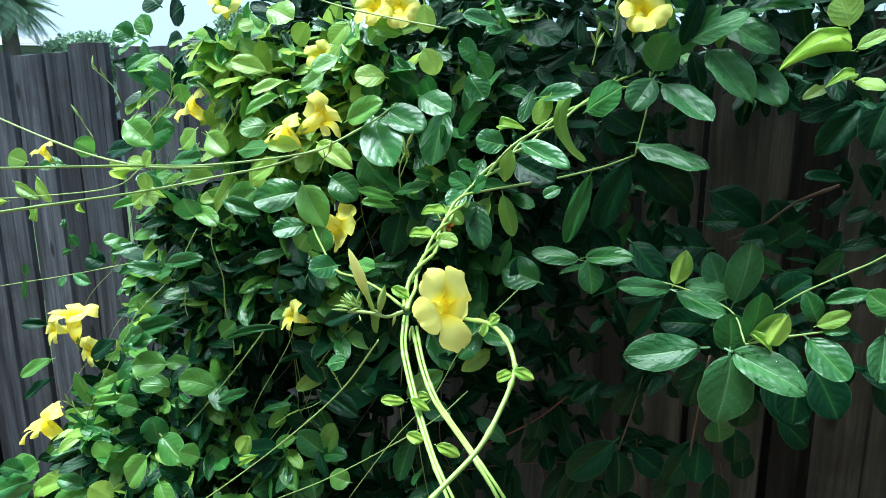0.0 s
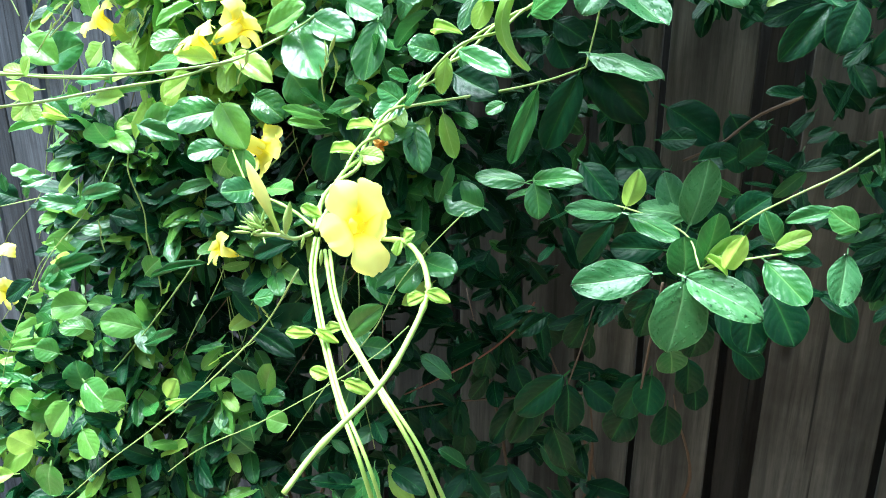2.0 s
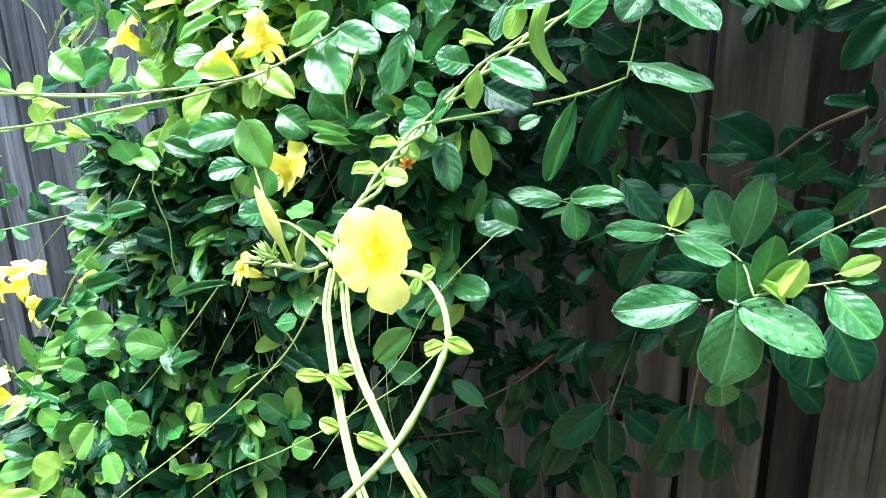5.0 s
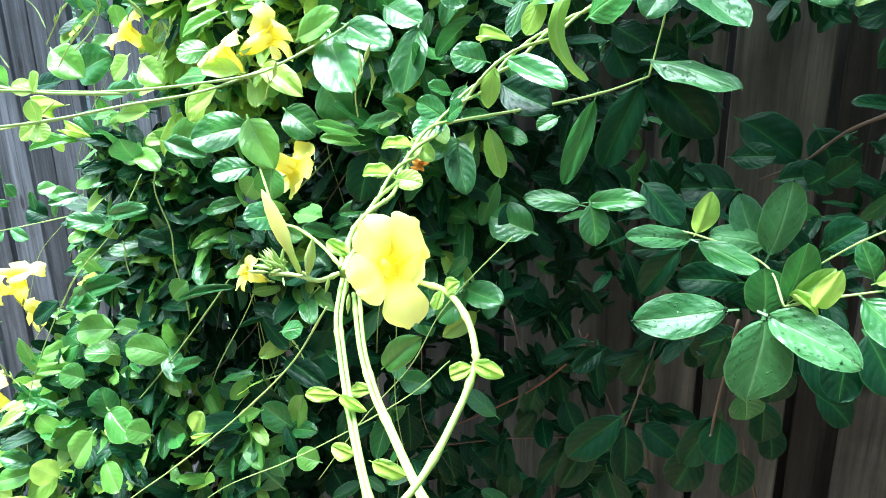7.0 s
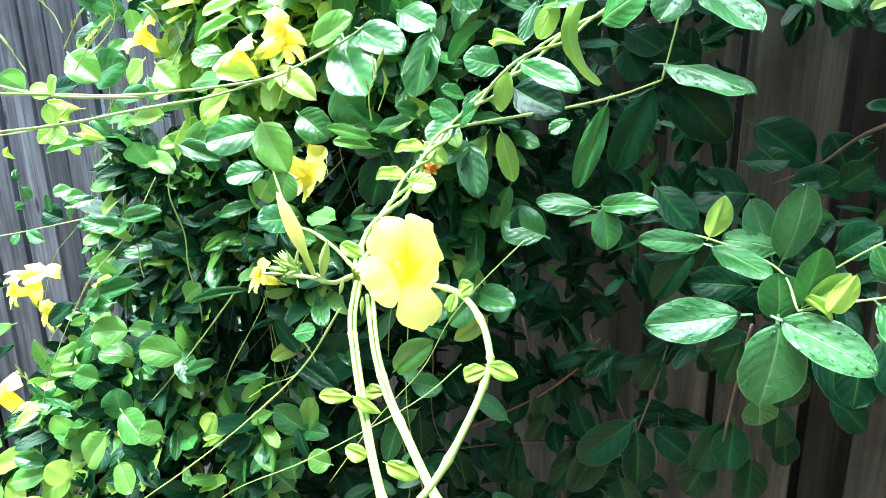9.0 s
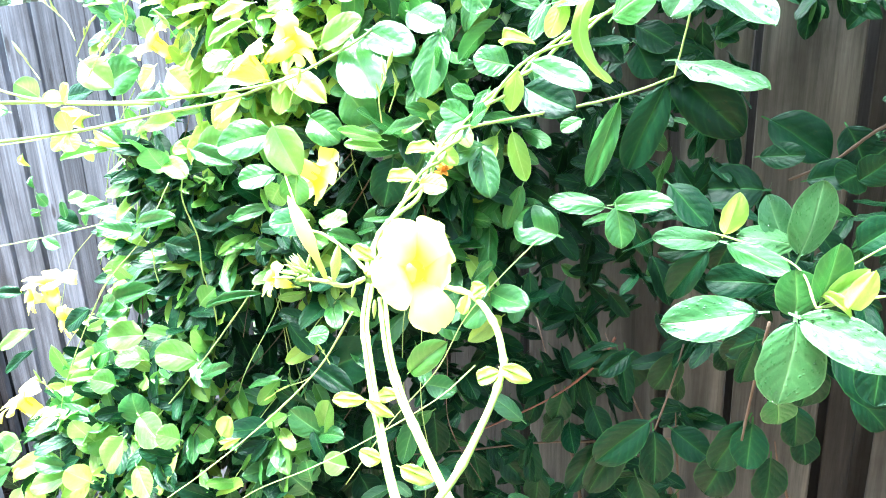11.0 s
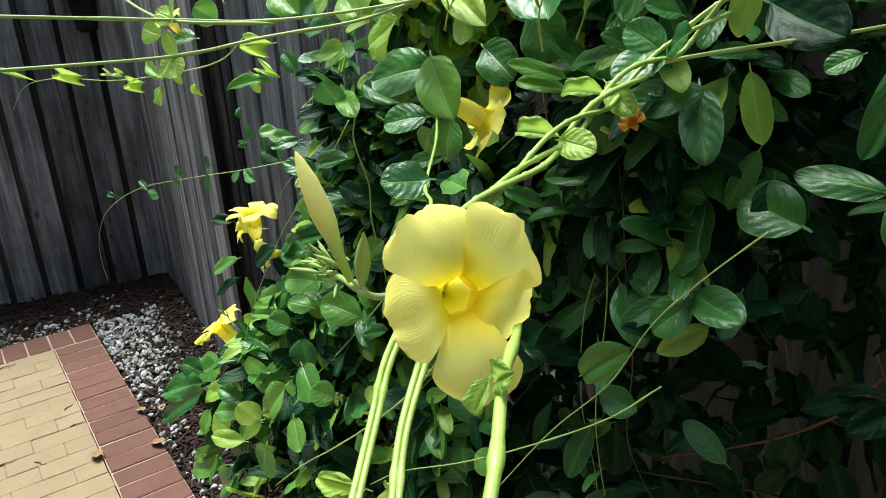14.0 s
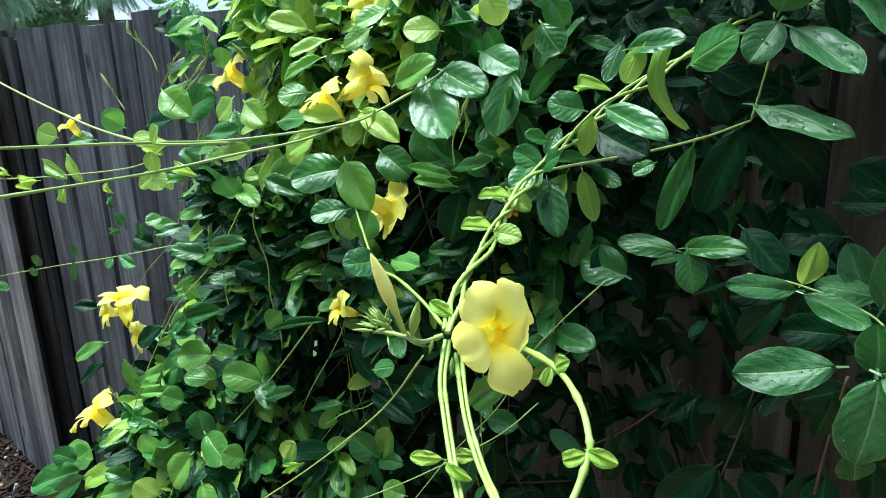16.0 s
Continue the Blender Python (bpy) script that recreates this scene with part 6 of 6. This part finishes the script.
leaf(vine, (-1.762, 1.513, 1.143), (-1.807, 1.521, 1.156), 0.020, 0.50, young_leaf)
leaf(vine, (-1.846, 1.528, 1.142), (-1.897, 1.537, 1.151), 0.021, 0.50, young_leaf)
leaf(vine, (-2.047, 1.543, 1.136), (-2.195, 1.569, 1.116), 0.027, 0.50, young_leaf)
leaf(vine, (-1.400, 1.479, 1.144), (-1.401, 1.480, 1.116), 0.014, 0.20, young_leaf)
leaf(vine, (-1.297, 1.543, 1.162), (-1.271, 1.538, 1.121), 0.026, 0.30, young_leaf)
leaf(vine, (-1.294, 1.593, 1.147), (-1.165, 1.550, 1.134), 0.024, 0.60, young_leaf)
leaf(vine, (-2.549, 1.621, 1.099), (-2.701, 1.648, 1.102), 0.018, 0.50, young_leaf)
leaf(vine, (-1.353, 1.654, 1.209), (-1.465, 1.674, 1.189), 0.036, 0.50, young_leaf)
leaf(vine, (-1.340, 1.672, 1.189), (-1.303, 1.665, 1.147), 0.040, 0.30, mature_leaf)
leaf(vine, (-1.265, 1.679, 1.229), (-1.146, 1.638, 1.252), 0.045, 0.60, mature_leaf)
leaf(vine, (-1.231, 1.673, 1.183), (-1.115, 1.632, 1.203), 0.049, 0.60, young_leaf)
leaf(vine, (-1.126, 1.695, 1.123), (-1.010, 1.654, 1.104), 0.047, 0.60, mature_leaf)
leaf(vine, (-1.375, 1.759, 0.917), (-1.220, 1.712, 0.955), 0.047, 0.70, mature_leaf)
leaf(vine, (-1.284, 1.743, 0.874), (-1.193, 1.727, 0.868), 0.048, 0.60, dark_leaf)
leaf(vine, (-1.545, 1.789, 0.671), (-1.385, 1.741, 0.744), 0.061, 0.70, mature_leaf)
leaf(vine, (-1.872, 1.624, 0.208), (-2.049, 1.594, 0.123), 0.093, 0.80, mature_leaf)
leaf(vine, (-1.823, 1.595, 0.215), (-2.033, 1.571, 0.044), 0.086, 0.70, mature_leaf)
leaf(vine, (-1.917, 1.652, 0.213), (-1.976, 1.622, 0.243), 0.066, 0.80, mature_leaf)
leaf(vine, (-1.800, 1.591, 0.152), (-1.801, 1.550, 0.091), 0.063, 0.50, fresh_leaf)
leaf(vine, (-1.608, 1.597, 0.222), (-1.736, 1.559, 0.187), 0.068, 0.90, fresh_leaf)
leaf(vine, (-1.578, 1.551, 0.151), (-1.687, 1.510, 0.151), 0.052, 0.90, young_leaf)
leaf(vine, (-1.714, 1.555, 0.011), (-1.900, 1.527, -0.068), 0.065, 0.90, fresh_leaf)
leaf(vine, (-1.752, 1.572, 0.031), (-1.897, 1.547, -0.025), 0.053, 0.90, young_leaf)
leaf(vine, (-1.394, 1.499, 0.243), (-1.410, 1.481, 0.150), 0.102, 0.30, fresh_leaf)
leaf(vine, (-1.346, 1.551, 0.406), (-1.408, 1.521, 0.324), 0.085, 0.50, fresh_leaf)
leaf(vine, (-1.494, 1.557, 0.245), (-1.538, 1.524, 0.296), 0.073, 0.70, young_leaf)
leaf(vine, (-1.292, 1.521, 0.350), (-1.234, 1.491, 0.294), 0.066, 0.40, fresh_leaf)
leaf(vine, (-1.320, 1.587, 0.452), (-1.225, 1.550, 0.410), 0.085, 0.40, fresh_leaf)
leaf(vine, (-1.530, 1.624, 0.328), (-1.557, 1.588, 0.398), 0.074, 0.70, fresh_leaf)
leaf(vine, (-1.584, 1.512, 0.060), (-1.706, 1.513, -0.039), 0.096, 0.60, fresh_leaf)
leaf(vine, (-1.486, 1.515, 0.104), (-1.582, 1.511, -0.020), 0.074, 0.50, young_leaf)
leaf(vine, (-1.466, 1.674, 0.478), (-1.515, 1.642, 0.504), 0.068, 0.80, fresh_leaf)
leaf(vine, (-1.182, 1.563, 0.417), (-1.223, 1.529, 0.444), 0.061, 0.80, fresh_leaf)
leaf(vine, (-1.667, 1.689, 0.362), (-1.686, 1.652, 0.406), 0.063, 0.80, mature_leaf)
leaf(vine, (-1.367, 1.677, 0.562), (-1.429, 1.647, 0.575), 0.049, 0.90, fresh_leaf)
leaf(vine, (-1.546, 1.729, 0.550), (-1.646, 1.706, 0.509), 0.050, 0.90, fresh_leaf)
leaf(vine, (-1.592, 1.757, 0.658), (-1.684, 1.733, 0.603), 0.061, 0.90, dark_leaf)
leaf(vine, (-1.428, 1.728, 0.687), (-1.499, 1.700, 0.672), 0.060, 0.80, mature_leaf)

# a young leaf curled lengthwise into a narrow strap
bm = bmesh.new()
strap_uv = bm.loops.layers.uv.new("UVMap")
line = spline([(-0.176, 1.550, 1.424), (-0.194, 1.540, 1.392), (-0.202, 1.530, 1.350), (-0.188, 1.524, 1.308), (-0.150, 1.521, 1.266)], 6)
rows = []
for i, p in enumerate(line):
    w = 0.0100 * math.sin(math.pi * (0.06 + 0.90 * i / (len(line) - 1))) ** 0.7
    rows.append([bm.verts.new(p + Vector((w * math.sin(a) + 0.003 * a, -w * 0.9 * math.cos(a), 0.002 * math.sin(3 * a + i)))) for a in (-1.5, -0.8, 0.0, 0.8, 1.4)])
for i, (p, q) in enumerate(zip(rows, rows[1:])):
    for k in range(4):
        for l, (x, y) in zip(bm.faces.new((p[k], p[k + 1], q[k + 1], q[k])).loops, ((k, i), (k + 1, i), (k + 1, i + 1), (k, i + 1))):
            l[strap_uv].uv = (x / 4, y / len(rows))
part("leaf", bm, young_leaf, vine, "pale green leaf curled into a strap")

# water drops on the wet leaves
drop_base = bmesh.new()
bmesh.ops.create_icosphere(drop_base, subdivisions=1, radius=1)
drop_base = base_of(drop_base)
rng = np.random.default_rng(77)
for lf in [o for o in shrub.children if o.type == "MESH" and o.data.materials[0] == wet_leaf]:
    me, (sx, sy, sz) = lf.data, lf.matrix_basis.to_scale()
    count = int(10 + 3600 * sx * sy)
    poses = []
    for i in range(count):
        f = me.polygons[rng.integers(0, len(me.polygons) - 1)]
        w = rng.dirichlet([1.0] * len(f.vertices))
        p = sum((me.vertices[v].co * float(k) for v, k in zip(f.vertices, w)), Vector())
        r = float(rng.uniform(0.0008, 0.0024) * (1.5 if rng.random() < 0.15 else 1))
        poses.append(Matrix.Translation(p) @ Matrix.Diagonal((r / sx * rng.uniform(0.8, 1.6), r / sy * rng.uniform(0.8, 1.5), r * 0.5 / sz, 1)))
    put("dew", smooth(scatter_mesh("dew", drop_base, poses, [water_bead])), lf, label="clear rain drops", local=True)
    tagged(lf.children[0], "clear rain drops", kind="stuff")


# upright sprigs of narrow unopened buds at the ends of shoots
def sprig(base, tip, n, size, seed):
    r = random.Random(seed)
    base, tip = Vector(base), Vector(tip)
    d = tip - base
    mid = (base + tip) / 2 + Vector((r.uniform(-1, 1), r.uniform(-1, 1), 0)) * d.length * 0.12
    stem("stalk", vine, [base, mid, tip], 0.0014, 0.0010, green_stem)
    for i in range(n):
        k = 0.45 + 0.55 * (i + 1) / n
        q = base.lerp(tip, k) + (mid - (base + tip) / 2) * (1 - (2 * k - 1) ** 2)
        o = (d.normalized() + Vector((r.uniform(-0.8, 0.8), r.uniform(-0.8, 0.4), r.uniform(-0.1, 0.5)))).normalized()
        bud(vine, q, q + o * size * r.uniform(0.5, 1.0) * (1.5 if i == n - 1 else 1), 0.75, True)


sprig((-1.492, 1.780, 1.383), (-1.582, 1.786, 1.485), 5, 0.030, 0)
sprig((-1.462, 1.622, 1.296), (-1.496, 1.618, 1.352), 4, 0.028, 1)
sprig((-1.356, 1.715, 1.329), (-1.248, 1.686, 1.464), 5, 0.030, 2)
sprig((-0.738, 1.495, 1.238), (-0.707, 1.479, 1.281), 4, 0.030, 3)
sprig((-0.515, 1.405, 1.217), (-0.493, 1.391, 1.305), 5, 0.035, 4)
sprig((-0.132, 1.418, 1.457), (-0.125, 1.407, 1.506), 4, 0.035, 5)
sprig((-0.094, 1.432, 1.507), (-0.093, 1.422, 1.556), 5, 0.030, 6)
sprig((-1.140, 1.718, 1.374), (-1.152, 1.710, 1.411), 4, 0.030, 7)
sprig((-0.733, 1.545, 0.680), (-0.743, 1.536, 0.716), 3, 0.020, 8)
sprig((-1.236, 1.532, 1.300), (-1.126, 1.502, 1.381), 5, 0.030, 9)
sprig((-1.283, 1.560, 1.346), (-1.208, 1.537, 1.412), 4, 0.030, 10)
sprig((-1.088, 1.658, 1.305), (-1.022, 1.636, 1.385), 5, 0.030, 11)
sprig((-0.589, 1.621, 1.212), (-0.561, 1.606, 1.267), 5, 0.030, 12)
sprig((-1.601, 1.596, 0.479), (-1.633, 1.592, 0.514), 4, 0.040, 13)
sprig((-1.228, 1.632, 0.806), (-1.222, 1.621, 0.875), 3, 0.025, 14)

# thin strands that hang through the hedge
r = random.Random(91)
for i in range(28):
    u, z = r.uniform(0.6, 1.9), r.uniform(0.7, 1.6)
    v = hedge_front(u, z) * r.uniform(0.5, 1.05)
    line = [spot(u, v, z)]
    du, dz = r.uniform(-0.16, 0.10), -r.uniform(0.12, 0.22)
    for k in range(r.randint(3, 5)):
        u, z = u + du + r.uniform(-0.05, 0.05), z + dz + r.uniform(-0.04, 0.06)
        line.append(spot(u, hedge_front(u, max(z, 0.05)) * r.uniform(0.6, 1.05), max(z, 0.05)))
    stem("stem", vine, line, r.uniform(0.0012, 0.002), 0.0009, green_stem if r.random() < 0.7 else brown_stem)

# fallen leaves and twigs on the patio
dry_leaf = stem_material("dry_leaf", (0.17, 0.10, 0.04), (0.30, 0.19, 0.08), 0.8)
dry_leaf_mesh = smooth(mesh_of("fallen_leaf", leaf_base(0.5, -0.25, 0.2, 0.8, seed=3), dry_leaf))
for p, turn, w, l in (((-2.31, 1.68, 0.044), -52, 0.040, 0.066), ((-2.40, 1.49, 0.042), -93, 0.047, 0.080), ((-2.61, 1.70, 0.042), -71, 0.033, 0.055), ((-2.60, 1.775, 0.025), -41, 0.026, 0.043), ((-2.70, 1.91, 0.025), -14, 0.060, 0.100)):
    tagged(new("fallen_leaf", dry_leaf_mesh), "dry brown fallen leaf on the patio edge", "leaf", "fallen leaves").matrix_basis = pose(*p, 0, 0, turn) @ Matrix.Diagonal((w, l, l, 1))
for p, turn, l in (((-3.46, 1.245, 0.038), 90, 0.080), ((-2.55, 1.164, 0.038), 89, 0.068), ((-2.665, 1.44, 0.038), 89, 0.053), ((-2.826, 1.444, 0.038), 124, 0.050), ((-2.487, 1.285, 0.038), 33, 0.057)):
    b = bmesh.new()
    tube(b, spline([(0, 0, 0), (l * 0.4, l * 0.06, 0.002), (l * 0.7, -l * 0.02, 0.001), (l, l * 0.1, 0.002)], 5), 0.0028, 0.0012, 6, 0.3)
    tw = tagged(new("twig", smooth(mesh_of("twig", b, brown_stem))), "thin dry brown twig lying on the pavers", "twig", "fallen twigs")
    tw.matrix_basis = pose(*p, 0, 0, turn)
